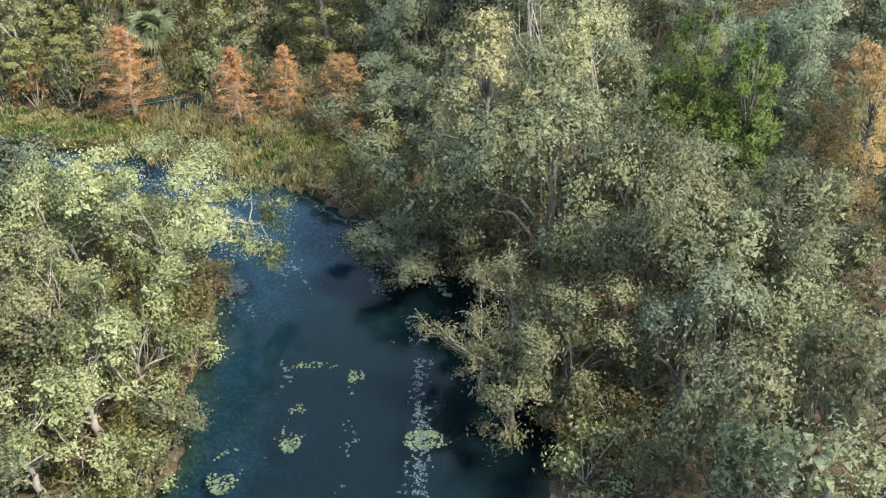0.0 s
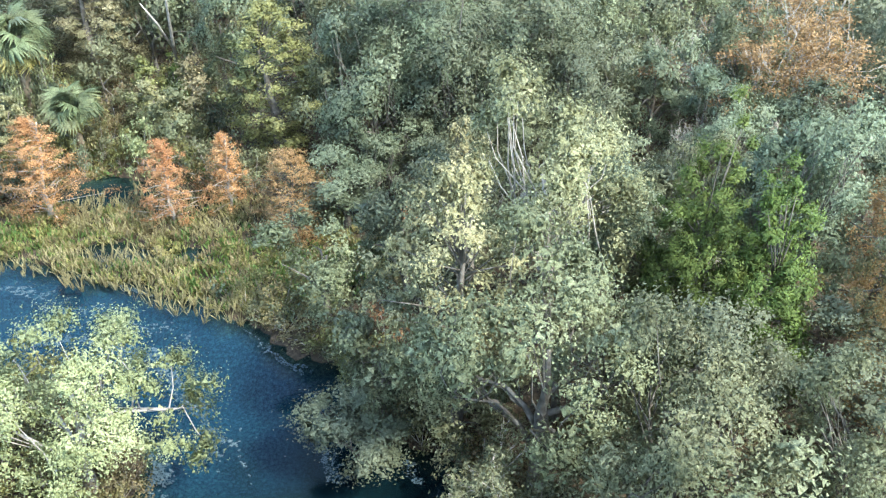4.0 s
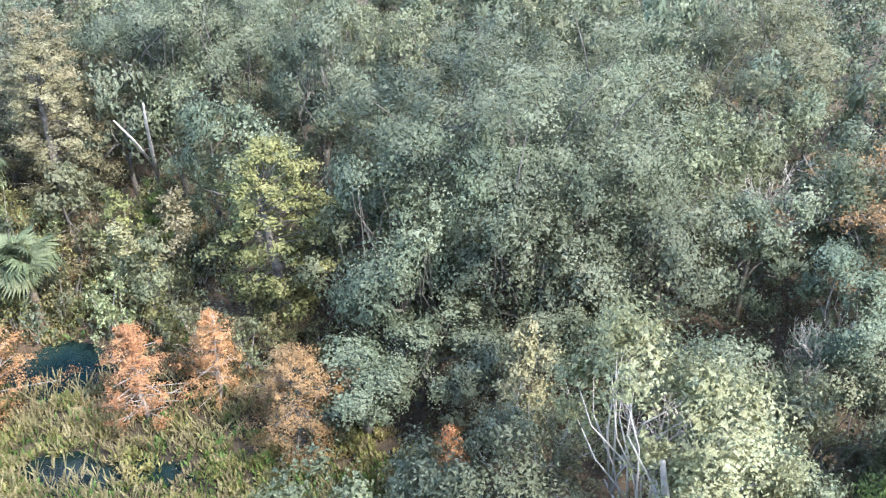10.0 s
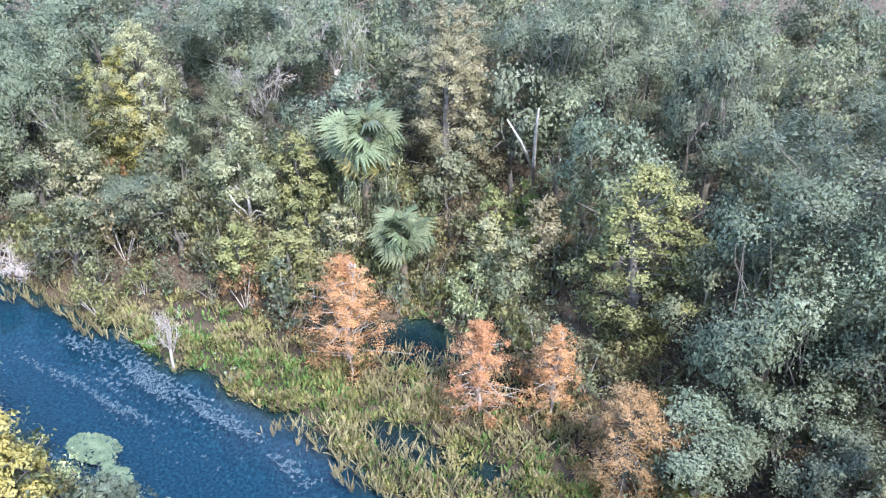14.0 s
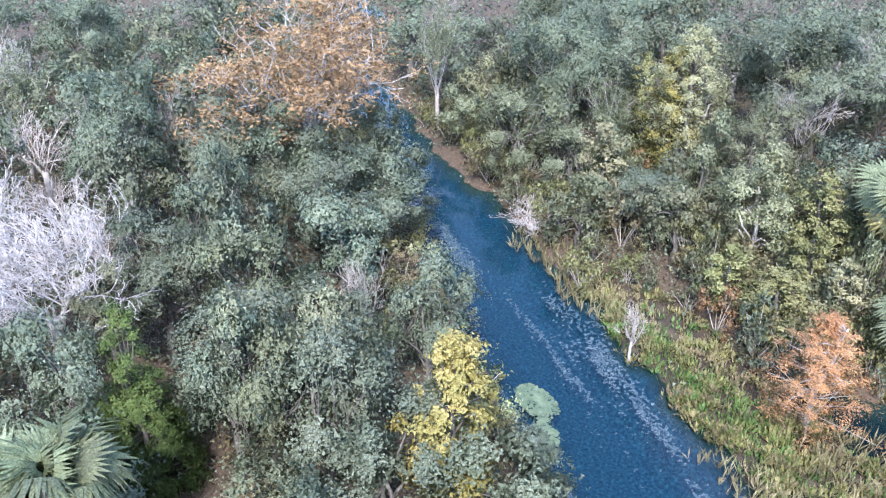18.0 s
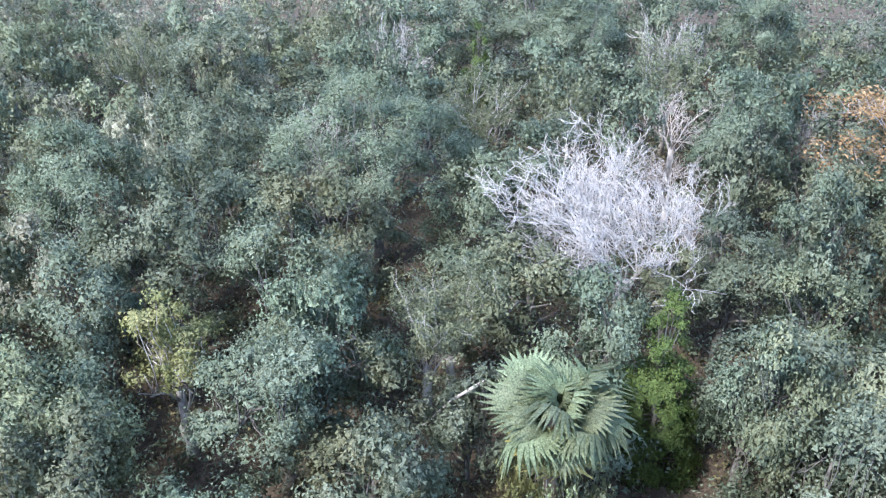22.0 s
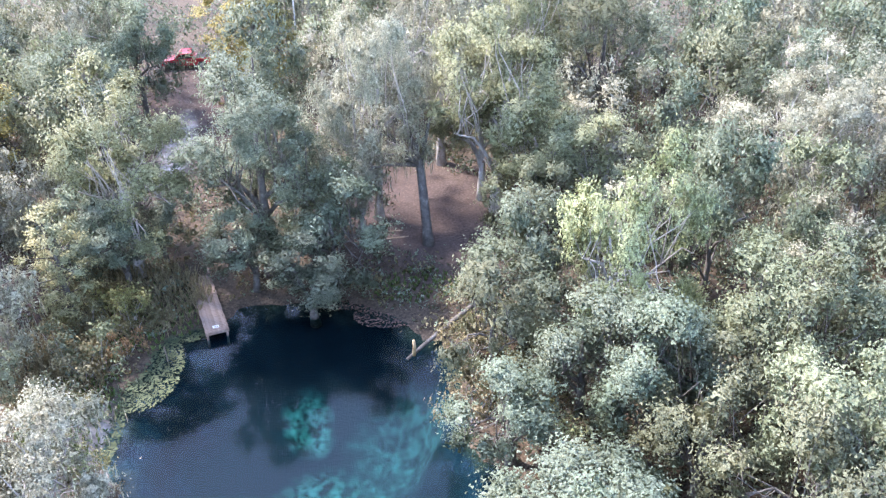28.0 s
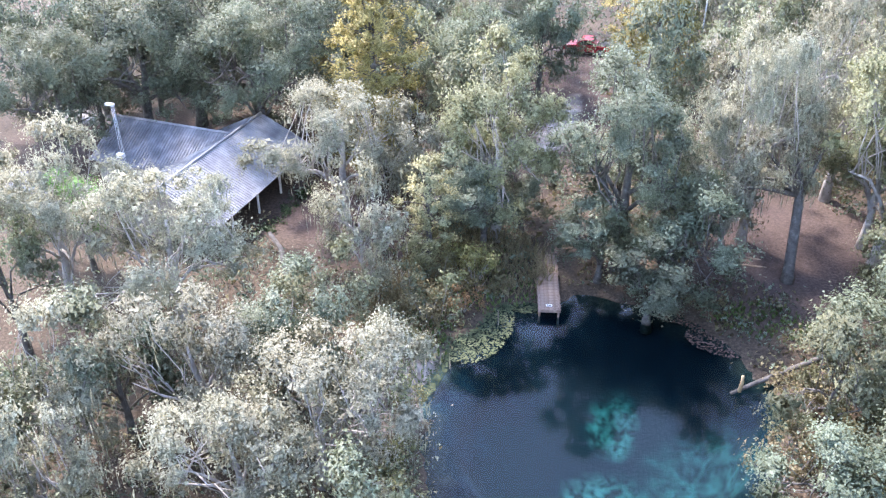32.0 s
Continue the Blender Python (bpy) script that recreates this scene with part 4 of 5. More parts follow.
WALL = plain("painted_board_wall", [(0.3, (0.30, 0.27, 0.23)), (0.6, (0.42, 0.39, 0.34))], 1.4, 0.85, bump_scale=10)
DARK = plain("dark_glass", [(0.3, (0.02, 0.022, 0.025)), (0.7, (0.04, 0.045, 0.05))], 2, 0.12)
WHITE = plain("white_enamel", [(0.3, (0.70, 0.70, 0.68)), (0.6, (0.82, 0.82, 0.80))], 3, 0.5)
STEEL = plain("galvanised_steel", [(0.3, (0.42, 0.44, 0.46)), (0.6, (0.58, 0.60, 0.62))], 4, 0.45, 0.6)
RED = plain("red_car_paint", [(0.3, (0.38, 0.02, 0.035)), (0.7, (0.50, 0.035, 0.055))], 1.5, 0.3)
RUBBER = plain("tyre_rubber", [(0.3, (0.018, 0.018, 0.018)), (0.7, (0.04, 0.04, 0.04))], 6, 0.9)
HEDGE = foliage("hedge_leaves", (0.02, 0.045, 0.018), (0.05, 0.10, 0.035), (0.11, 0.18, 0.07))


def build_dock():
    dock = tagged(new("dock"), "weathered grey plank dock reaching into the spring", "dock")
    ang = math.degrees(math.atan2(-6.45, 1.8))
    dock.matrix_basis = pose(7.8, -40.15, 0, 0, 0, ang)
    L, W = 7.2, 1.32
    plank = bpy.data.meshes.new("plank")
    bm = box_bm(0.145, W, 0.04, 0.006)
    bm.to_mesh(plank)
    bm.free()
    plank.materials.append(WOOD_GREY)
    rng = random.Random(3)
    for i in range(int(L / 0.155)):
        ob = child("plank", plank, dock)
        ob.matrix_basis = pose(0.08 + i * 0.155, rng.uniform(-0.02, 0.02), 0.56 + rng.uniform(-0.004, 0.004) + 0.02 * (i * 0.155), 0, -1.1, rng.uniform(-0.7, 0.7))
    for y in (-0.55, 0.55):
        part("stringer", box_bm(L, 0.05, 0.16, 0, (L / 2, y, 0.53)), WOOD_GREY, dock)
        for x in (0.15, 2.4, 4.8):
            tube_part("post", [(x, y, -1.6), (x, y, 0.62)], [0.075, 0.07], WOOD_GREY, dock)
    part("end_board", box_bm(0.04, W, 0.17, 0.005, (-0.03, 0, 0.49)), WOOD_GREY, dock)
    sign = part("sign_plate", box_bm(0.22, 0.36, 0.012, 0.002, (0.42, 0, 0.60)), WHITE, dock, "small white sign plate on the planks")
    for k in (-0.05, 0.02):
        part("text_bar", box_bm(0.03, 0.24, 0.004, 0, (0.42 + k, 0, 0.609)), DARK, sign)
    return dock


def ribbed_sheet(width, length):
    """A roof sheet with raised ribs, sloping along -y from its upper edge."""
    verts, faces, xs = [], [], []
    for k in range(4):
        x = width * k / 4
        xs += [(x, 0), (x + width / 4 - 0.07, 0), (x + width / 4 - 0.055, 0.055), (x + width / 4 - 0.015, 0.055)]
    xs.append((width, 0))
    for y in (0, -length):
        for x, z in xs:
            verts.append((x, y, z))
    n = len(xs)
    for i in range(n - 1):
        faces.append((i, i + 1, n + i + 1, n + i))
    return verts, faces


def roof_slope(name, house, origin, along, down, length, run, mat, label):
    """A slope of ribbed sheets: along the ridge, then down to the eave."""
    a, d = Vector(along).normalized(), Vector(down).normalized()
    m = Matrix.Identity(4)
    m.col[0][:3], m.col[1][:3], m.col[2][:3] = a, -d, a.cross(-d)
    m.col[3][:3] = origin
    slope = new(name)
    slope.parent = house
    slope["label"] = label
    count = max(1, round(length / 0.9))
    me = mesh_of("roof_sheet", *ribbed_sheet(length / count - 0.01, run), mat)
    for i in range(count):
        ob = child("roof_sheet", me, slope)
        ob.matrix_basis = m @ pose(i * length / count, 0, 0.006 * (i % 2))
    return slope


def gable(house, x0, x1, y0, y1, eave, ridge, axis, mats):
    """Two slopes, wall boards and gable ends over a rectangle."""
    o = 0.45
    if axis == "x":
        ym, half = (y0 + y1) / 2, (y1 - y0) / 2 + o
        run = math.hypot(half, ridge - eave)
        roof_slope("roof_slope", house, (x0 - o, ym, ridge), (1, 0, 0), (0, -half, eave - ridge), x1 - x0 + 2 * o, run, mats[0], "ribbed metal roof slope")
        roof_slope("roof_slope", house, (x1 + o, ym, ridge), (-1, 0, 0), (0, half, eave - ridge), x1 - x0 + 2 * o, run, mats[1], "dark weathered ribbed metal roof slope")
        cap = [(x0 - o, ym, ridge + 0.05), (x1 + o, ym, ridge + 0.05)]
        ends = [[(x, y0, eave), (x, y1, eave), (x, ym, ridge - 0.12)] for x in (x0, x1)]
    else:
        xm, half = (x0 + x1) / 2, (x1 - x0) / 2 + o
        run = math.hypot(half, ridge - eave)
        roof_slope("roof_slope", house, (xm, y1 + o, ridge), (0, -1, 0), (-half, 0, eave - ridge), y1 - y0 + 2 * o, run, mats[0], "bright ribbed metal roof slope")
        roof_slope("roof_slope", house, (xm, y0 - o, ridge), (0, 1, 0), (half, 0, eave - ridge), y1 - y0 + 2 * o, run, mats[1], "ribbed metal roof slope")
        cap = [(xm, y0 - o, ridge + 0.05), (xm, y1 + o, ridge + 0.05)]
        ends = [[(x0, y, eave), (x1, y, eave), (xm, y, ridge - 0.12)] for y in (y0, y1)]
    tube_part("ridge_cap", cap, [0.09, 0.09], TIN, house, 6, "pale metal ridge cap")
    for tri in ends:
        off = Vector((0.06, 0, 0)) if axis == "x" else Vector((0, 0.06, 0))
        v = [Vector(p) + off for p in tri] + [Vector(p) - off for p in tri]
        child("gable_end", mesh_of("gable_end", v, [(0, 1, 2), (5, 4, 3), (0, 3, 4, 1), (1, 4, 5, 2), (2, 5, 3, 0)], WALL), house)


def build_house():
    house = tagged(new("house"), "low house with ribbed metal gable roofs and porch", "house")
    gable(house, 33.2, 42.0, -50.2, -43.9, 3.0, 4.95, "x", (TIN_OLD, TIN_OLD))
    gable(house, 28.9, 36.2, -50.5, -38.6, 3.0, 5.0, "y", (TIN, TIN))
    for sx, sy, x, y in ((8.8, 0.16, 37.6, -43.9), (8.8, 0.16, 37.6, -50.2), (0.16, 6.1, 42.0, -47.05), (0.16, 11.6, 30.9, -44.5), (0.16, 11.6, 36.2, -44.7), (5.2, 0.16, 33.6, -50.4), (5.2, 0.16, 33.6, -38.6)):
        part("wall", box_bm(sx, sy, 2.7, 0, (x, y, 1.65)), WALL, house)
    for y in (-49.6, -46.6, -43.6, -40.4):
        part("porch_post", box_bm(0.12, 0.12, 2.6, 0.01, (28.9, y, 1.6)), WHITE, house)
    for y in (-48.2, -45.0, -42.0):
        win = part("window", box_bm(0.05, 1.1, 1.1, 0, (30.79, y, 1.9)), DARK, house)
        for k in (-0.58, 0.58):
            part("window_frame", box_bm(0.06, 0.06, 1.22, 0, (30.78, y + k, 1.9)), WHITE, win)
            part("window_frame", box_bm(0.06, 1.1, 0.06, 0, (30.78, y, 1.9 + k)), WHITE, win)
    part("porch_floor", box_bm(2.1, 11.6, 0.2, 0, (29.9, -44.5, 0.42)), WOOD_GREY, house)
    part("plinth", box_bm(12.9, 11.4, 0.9, 0, (36.4, -44.6, 0.0)), WALL, house)
    return house


def build_mast():
    mast = tagged(new("lattice_mast"), "slim galvanised lattice mast with a lamp", "mast")
    mast.location = (39.0, -43.1, 0)
    legs = [(0.16 * math.cos(a), 0.16 * math.sin(a)) for a in (0.3, 2.4, 4.5)]
    for x, y in legs:
        tube_part("leg", [(x, y, 0.3), (x * 0.6, y * 0.6, 7.7)], [0.022, 0.018], STEEL, mast, 5)
    for i in range(22):
        z = 0.6 + i * 0.32
        (ax, ay), (bx, by) = legs[i % 3], legs[(i + 1) % 3]
        s = 1 - 0.4 * z / 7.7
        tube_part("brace", [(ax * s, ay * s, z), (bx * s, by * s, z + 0.3)], [0.011, 0.011], STEEL, mast, 4)
    lamp = part("lamp_head", box_bm(0.62, 0.28, 0.16, 0.03, (0.2, 0, 7.8)), WHITE, mast, "white lamp head")
    part("lens", box_bm(0.4, 0.2, 0.03, 0, (0.25, 0, 7.715)), DARK, lamp)
    part("junction_box", box_bm(0.5, 0.34, 0.3, 0.03, (0.1, 0.1, 4.1)), WHITE, mast, "white box on the mast")
    return mast


def build_shed():
    shed = tagged(new("shed"), "small shed with grey ribbed metal roof", "shed")
    gable(shed, 41.6, 45.0, -41.0, -38.4, 2.6, 3.2, "x", (TIN, TIN))
    for sx, sy, x, y in ((3.4, 0.1, 43.3, -38.4), (3.4, 0.1, 43.3, -41), (0.1, 2.5, 41.6, -39.7), (0.1, 2.5, 45.0, -39.7)):
        part("wall", box_bm(sx, sy, 2.3, 0, (x, y, 1.5)), WALL, shed)


def wheel(parent, x, y):
    me = tube([(x, y - 0.12, 0.36), (x, y + 0.12, 0.36)], [0.36, 0.36], 18)
    w = child("wheel", mesh_of("wheel", *me, RUBBER), parent, "black tyre")
    s = 0.125 if y > 0 else -0.125
    child("rim", mesh_of("rim", *tube([(x, y + s * 0.5, 0.36), (x, y + s * 1.06, 0.36)], [0.22, 0.2], 14), STEEL), w, "silver rim")


def extrude_profile(points, half):
    """A side profile in x and z, pulled out to both sides."""
    n = len(points)
    v = [(x, -half, z) for x, z in points] + [(x, half, z) for x, z in points]
    f = [tuple(range(n)), tuple(range(2 * n - 1, n - 1, -1))] + [(i, i + n, (i + 1) % n + n, (i + 1) % n) for i in range(n)]
    return v, f


def build_pickup():
    truck = tagged(new("pickup_truck"), "red pickup truck parked on the drive", "pickup")
    truck.matrix_basis = pose(14.35, -83.1, float(ground_height(14.4, -83.1)), 0, 0, 4)
    v, f = extrude_profile([(2.45, 0.45), (2.5, 0.75), (2.38, 0.95), (1.15, 1.06), (-2.4, 1.04), (-2.45, 0.5), (-1.75, 0.42), (-1.6, 0.72), (-1.0, 0.72), (-0.85, 0.40), (1.0, 0.40), (1.15, 0.74), (1.85, 0.74), (2.0, 0.42)], 0.88)
    me = mesh_of("body", v, f, RED)
    bm = bmesh.new()
    bm.from_mesh(me)
    bmesh.ops.recalc_face_normals(bm, faces=bm.faces[:])
    bmesh.ops.bevel(bm, geom=[e for e in bm.edges if abs(e.verts[0].co.y - e.verts[1].co.y) < 1e-6], offset=0.05, segments=2, affect='EDGES')
    bm.to_mesh(me)
    bm.free()
    child("body", me, truck)
    child("cab", mesh_of("cab", *extrude_profile([(1.25, 1.04), (0.62, 1.56), (-0.45, 1.60), (-0.72, 1.04)], 0.78), RED), truck)
    part("windscreen", box_bm(0.03, 1.36, 0.62, 0, (0, 0, 0)), DARK, truck).matrix_basis = pose(0.985, 0, 1.31, 0, -50, 0)
    for y in (-0.785, 0.785):
        child("side_window", mesh_of("side_window", *[(lambda p: [[(x, y + s, z) for s in (-0.012, 0.012) for x, z in p], [(0, 1, 2, 3), (7, 6, 5, 4), (0, 4, 5, 1), (1, 5, 6, 2), (2, 6, 7, 3), (3, 7, 4, 0)]])([(1.0, 1.1), (0.58, 1.5), (-0.3, 1.52), (-0.45, 1.1)])][0], DARK), truck)
    part("bed", box_bm(1.55, 1.5, 0.04, 0, (-1.62, 0, 1.05)), RUBBER, truck, "dark open load bed")
    part("front_bumper", box_bm(0.14, 1.72, 0.2, 0.03, (2.5, 0, 0.52)), STEEL, truck)
    part("rear_bumper", box_bm(0.14, 1.72, 0.18, 0.03, (-2.5, 0, 0.52)), STEEL, truck)
    for y in (-0.66, 0.66):
        part("headlight", box_bm(0.06, 0.3, 0.16, 0.02, (2.47, y, 0.82)), WHITE, truck)
    for x in (1.5, -1.3):
        for y in (-0.8, 0.8):
            wheel(truck, x, y)


build_dock()
build_house()
build_mast()
build_shed()
build_pickup()


# ---- logs, stakes, timber steps, hedge ----
def build_log():
    log = tagged(new("fallen_log"), "grey fallen trunk lying into the pool", "log")
    tube_part("trunk", [(-2.7, -36.9, 0.02), (-4.0, -38.0, 0.30), (-5.6, -39.3, 0.6), (-7.4, -40.7, 1.0)], [0.09, 0.13, 0.15, 0.18], BARK, log, 9)
    tube_part("stub", [(-3.1, -37.1, 0.1), (-3.15, -37.15, 0.7), (-3.1, -37.1, 1.15)], [0.11, 0.1, 0.07], WOOD_FRESH, log, 7, "broken upright branch stub, pale wood")
    stick = tagged(new("stake"), "thin pale stake standing in water", "stake")
    tube_part("pole", [(10.35, -38.5, -1.0), (10.42, -38.5, 1.0)], [0.04, 0.035], BARK, stick, 6)
    pole = tagged(new("tall_pole"), "tall thin white pole behind trees", "pole")
    tube_part("shaft", [(3.6, -79.5, 0.3), (3.6, -79.5, 10.5)], [0.09, 0.06], WHITE, pole, 8)


def bent_trunk(label, points, radii):
    t = tagged(new("bent_trunk"), label, "trunk")
    tube_part("stem", points, radii, BARK_GREY if "pale" in label.split("beside")[0] else BARK, t, 8)


def build_steps():
    for i in range(3):
        s = tagged(new("timber_step"), "dark old timber step on the slope", "step", "timber steps")
        y = -48.6 - 0.85 * i
        part("timber", box_bm(2.1 - 0.15 * i, 0.16, 0.16, 0.02), BARK_PALM, s)
        s.matrix_basis = pose(-2.9, y, float(ground_height(-2.9, y)) - 0.03, 0, 0, 6 - 3 * i)


def build_hedge():
    rng = np.random.default_rng(6)
    hedge = tagged(new("hedge"), "clipped dark green hedge along the porch", "hedge")
    c = np.stack([rng.uniform(26.7, 27.9, 70), rng.uniform(-48, -41.5, 70), rng.uniform(0.5, 1.15, 70)], 1)
    child("foliage", crown_mesh("foliage", cluster_leaves(c, np.full(70, 0.42), 100, 0.16, 0.10, rng), c, np.full(70, 0.3), HEDGE, rng), hedge)
    child("stem_mass", mesh_of("stem_mass", *join([tube([(p[0], p[1], 0.1), (p[0], p[1], p[2])], [0.025, 0.015], 4) for p in c[::4]]), BARK), hedge)["kind"] = "stuff"


build_log()
bent_trunk("dark bent trunk beside the pale lawn", [(23.2, -37.0, 0.4), (23.6, -37.6, 1.2), (24.4, -38.6, 2.2), (25.6, -39.4, 2.6)], [0.2, 0.18, 0.16, 0.12])
bent_trunk("fallen dark trunk on bare ground", [(-22.0, -49.5, 0.9), (-22.6, -48.2, 0.9), (-23.4, -46.0, 0.8)], [0.28, 0.26, 0.2])
bent_trunk("arched pale bough above the palm", [(-25.6, -8.4, 5.0), (-26.0, -7.2, 6.4), (-26.6, -6.1, 7.1), (-27.3, -5.4, 7.3), (-27.6, -4.5, 7.2), (-27.6, -3.6, 6.6), (-27.5, -2.8, 4.5)], [0.04, 0.06, 0.08, 0.09, 0.10, 0.11, 0.12])
bent_trunk("dead pale trunk leaning in the woods", [(-16.6, 49.4, 2.5), (-16.0, 47.6, 5.4), (-15.3, 45.6, 8.6), (-14.8, 44.4, 10.4)], [0.14, 0.12, 0.09, 0.05])
bent_trunk("dead pale branch leaning in the woods", [(-16.2, 48.0, 4.6), (-16.6, 46.6, 7.0), (-17.2, 45.6, 8.8)], [0.1, 0.08, 0.04])
build_steps()
build_hedge()


def build_leaning_oak():
    """The grey oak that leans out over the bare slope."""
    rng = np.random.default_rng(21)
    oak = tagged(new("leaning_oak"), "old oak with bare grey leaning trunk", "tree")
    tube_part("trunk", [(-5.15, -47.5, 0.3), (-5.1, -48.0, 1.6), (-5.0, -49.0, 3.6), (-4.9, -50.1, 5.4), (-4.6, -50.9, 6.8)], [0.46, 0.34, 0.31, 0.28, 0.2], BARK, oak, 10)
    heads = [(-2.0, -48.6, 6.9, 1.6), (-0.1, -47.4, 6.2, 1.5), (-3.6, -51.5, 9.0, 2.2), (-0.6, -51.5, 8.6, 2.0), (1.6, -49.5, 7.2, 1.7), (-6.6, -53, 9.5, 2.0), (-1.5, -54, 10.2, 2.2)]
    for x, y, z, r in heads:
        tube_part("limb", [(-4.9, -50.1, 5.4), (-4.9 * 0.5 + x * 0.5, -50.1 * 0.5 + y * 0.5, z * 0.55 + 2.8), (x, y, z)], [0.17, 0.11, 0.04], BARK, oak, 6)
    c = np.concatenate([np.array([[x, y, z]]) + rng.normal(size=(14, 3)) * np.array([r, r, r * 0.55]) * 0.62 for x, y, z, r in heads])
    child("crown", crown_mesh("crown", cluster_leaves(c, np.full(len(c), 0.75), 160, 0.17, 0.07, rng, droop=0.15), c, np.full(len(c), 0.45), LEAF["moss"], rng), oak)
    PLANTED.append((-4, -50, 4))


build_leaning_oak()

# ---- trees, place by place ----
tree("live_oak", 6.6, 40.5, 17.5, 10.4, "huge spreading evergreen oak with dense grey-green crown")
tree("live_oak", 0.6, 33.0, 11.5, 4.4, "low spreading side of evergreen oak over the marsh edge", turn=40)
tree("live_oak", 7.2, 32.4, 10.5, 4.4, "low grey-green skirt of evergreen oak", turn=110)
tree("live_oak", 13.2, 34.6, 10.0, 4.2, "low grey-green evergreen oak beside the huge oak", turn=200)
tree("live_oak", 3.6, 36.0, 13.5, 5.0, "grey-green evergreen oak in front of the huge oak", turn=300)
tree("live_oak", 10.6, 37.0, 13.0, 5.0, "grey-green evergreen oak against the huge oak", turn=20)
tree("sweetgum_tree", -6.5, 37.5, 11, 3.4, "yellow-green sweetgum in front of the dark oak")
tree("bay_tree", -5.6, 51.0, 15, 3.4, "tall narrow grey-green tree behind the yellow-green sweetgum")
tree("live_oak", -15.4, 55.7, 15, 7.3, "large grey-green oak at the forest edge")
tree("cream_tree", -22.4, 48.0, 12, 4.1, "pale yellow-green tree beside the cabbage palm")
tree("juniper_tree", -14.9, 43.7, 5, 1.4, "small bright green juniper in the scrub")
tree("bald_cypress", -19.8, 30.2, 7, 3.1, "rusty orange bald cypress at the pond edge")
tree("bald_cypress", -12.0, 29.7, 5.8, 2.2, "thin pinkish bald cypress standing in the pond")
tree("bald_cypress", -8.8, 31.4, 5.4, 1.8, "narrow orange bald cypress by the reeds")
tree("golden_cypress", -4.1, 27.6, 6.2, 2.6, "golden orange bald cypress by the reeds")
tree("bald_cypress", 2.7, 26.0, 3.4, 1.0, "small rusty cypress under the oaks")
tree("cream_tree", 5.8, 26.3, 8, 1.5, "narrow tree with brownish leaf tips")
tree("bare_tree", 21.3, 41.4, 8, 3.6, "leafless grey tree at the wood's edge")
tree("olive_oak", 23.9, 55.7, 13, 6.7, "olive green tree top at the wood's edge")
tree("cream_tree", -23.5, 51.3, 13, 4.9, "yellowish tree with thinning crown")
tree("olive_oak", 24.0, 34.3, 10, 3.3, "olive green tree beside the bare grey tree")
tree("bare_tree", 18.4, 28.2, 8, 1.8, "leafless grey sapling among the evergreens")
tree("rusty_cypress", 25.7, 34.5, 12, 4.4, "orange-leaved tree with bare pale branches")
tree("bay_tree", 25.9, 28.8, 9, 2.8, "dark teal broadleaf tree")
tree("bare_tree", 17.9, 17.1, 7, 1.3, "small reddish leafless tree")
tree("olive_oak", 12.9, 4.7, 12, 4.2, "broad olive green tree on the bank")
tree("thin_tree", 7.1, 5.5, 7, 3.4, "half-bare tree leaning over the water")
tree("bay_tree", 22.2, 20.0, 13, 3.5, "tall teal-green tree with open crown")
tree("golden_cypress", 25.3, 17.6, 10, 2.3, "orange brown tree half bare")
tree("olive_oak", 9.0, 1.2, 7, 2.9, "low yellowish bush tree at the water's edge")
tree("olive_oak", 19.1, 5.0, 9, 2.9, "olive green tree on the east bank")
tree("bay_tree", 13.4, -0.4, 8, 2.5, "dark green tree beside the bank")
tree("sage_oak", -9.2, 7.8, 8.8, 5.2, "pale leaning live oak with white limbs over the river")
tree("sage_oak", -14.4, 6.7, 8.5, 4.3, "pale live oak on the west bank")
tree("olive_oak", 18.0, -3.8, 9, 2.9, "olive tree with thin grey twigs")
tree("olive_oak", 13.5, -5.5, 8, 2.3, "olive green tree in shade on the east bank")
tree("sage_oak", -9.8, -2.1, 5, 3.0, "low yellowish green bush tree on the west bank")
tree("sage_oak", -8.9, 0.7, 6, 2.3, "pale oak leaning from the west bank")
tree("sage_oak", -10.6, -5.4, 5, 2.8, "light green bush tree on the west bank")
tree("olive_oak", -6.8, -2.1, 3, 1.4, "small yellow-green bank bush")
tree("golden_cypress", 23.6, 11.5, 11, 2.5, "orange brown thin tree")
tree("pale_tree", -13.2, 1.6, 7, 2.7, "light green leafy tree on the west bank")
tree("live_oak", -39.9, 51.6, 13, 6.0, "blue-grey evergreen oak behind the palms")
tree("live_oak", -14.8, 59.3, 14, 6.8, "grey-green oak with a long pale branch")
tree("cabbage_palm", -24.7, 41.3, 7, 2.8, "tall cabbage palm with yellowing lower fronds")
tree("cabbage_palm", -19.9, 36.7, 4.5, 2.1, "smaller silvery cabbage palm")
tree("thin_tree", -31.8, 51.9, 14, 1.2, "tall pale trunk rising from the scrub")
tree("live_oak", -51.4, 37.3, 12, 5.2, "grey-green oak on the far bank")
tree("cream_tree", -42.3, 41.2, 12, 3.1, "yellow and teal tree draped with vines")
tree("bare_tree", -28.1, 25.8, 5, 1.1, "pale leafless snag at the water's edge")
tree("bare_tree", -42.5, 28.7, 2.5, 3.3, "low pale brush of dead branches at the bank")
tree("juniper_tree", -45.4, 36.8, 4, 1.3, "small yellow-green juniper among the woods")
tree("bay_tree", -49.6, 14.6, 9.0, 3.0, "dark green tree at the foot of the rusty cypress")
tree("bay_tree", -52.4, 12.6, 9.5, 3.2, "dark green tree at the foot of the rusty cypress")
tree("olive_oak", -50.8, 18.6, 7.5, 2.4, "olive green tree leaning over the river")
tree("rusty_cypress", -53.7, 17.0, 14.5, 6.8, "large half-bare cypress with rusty leaves")
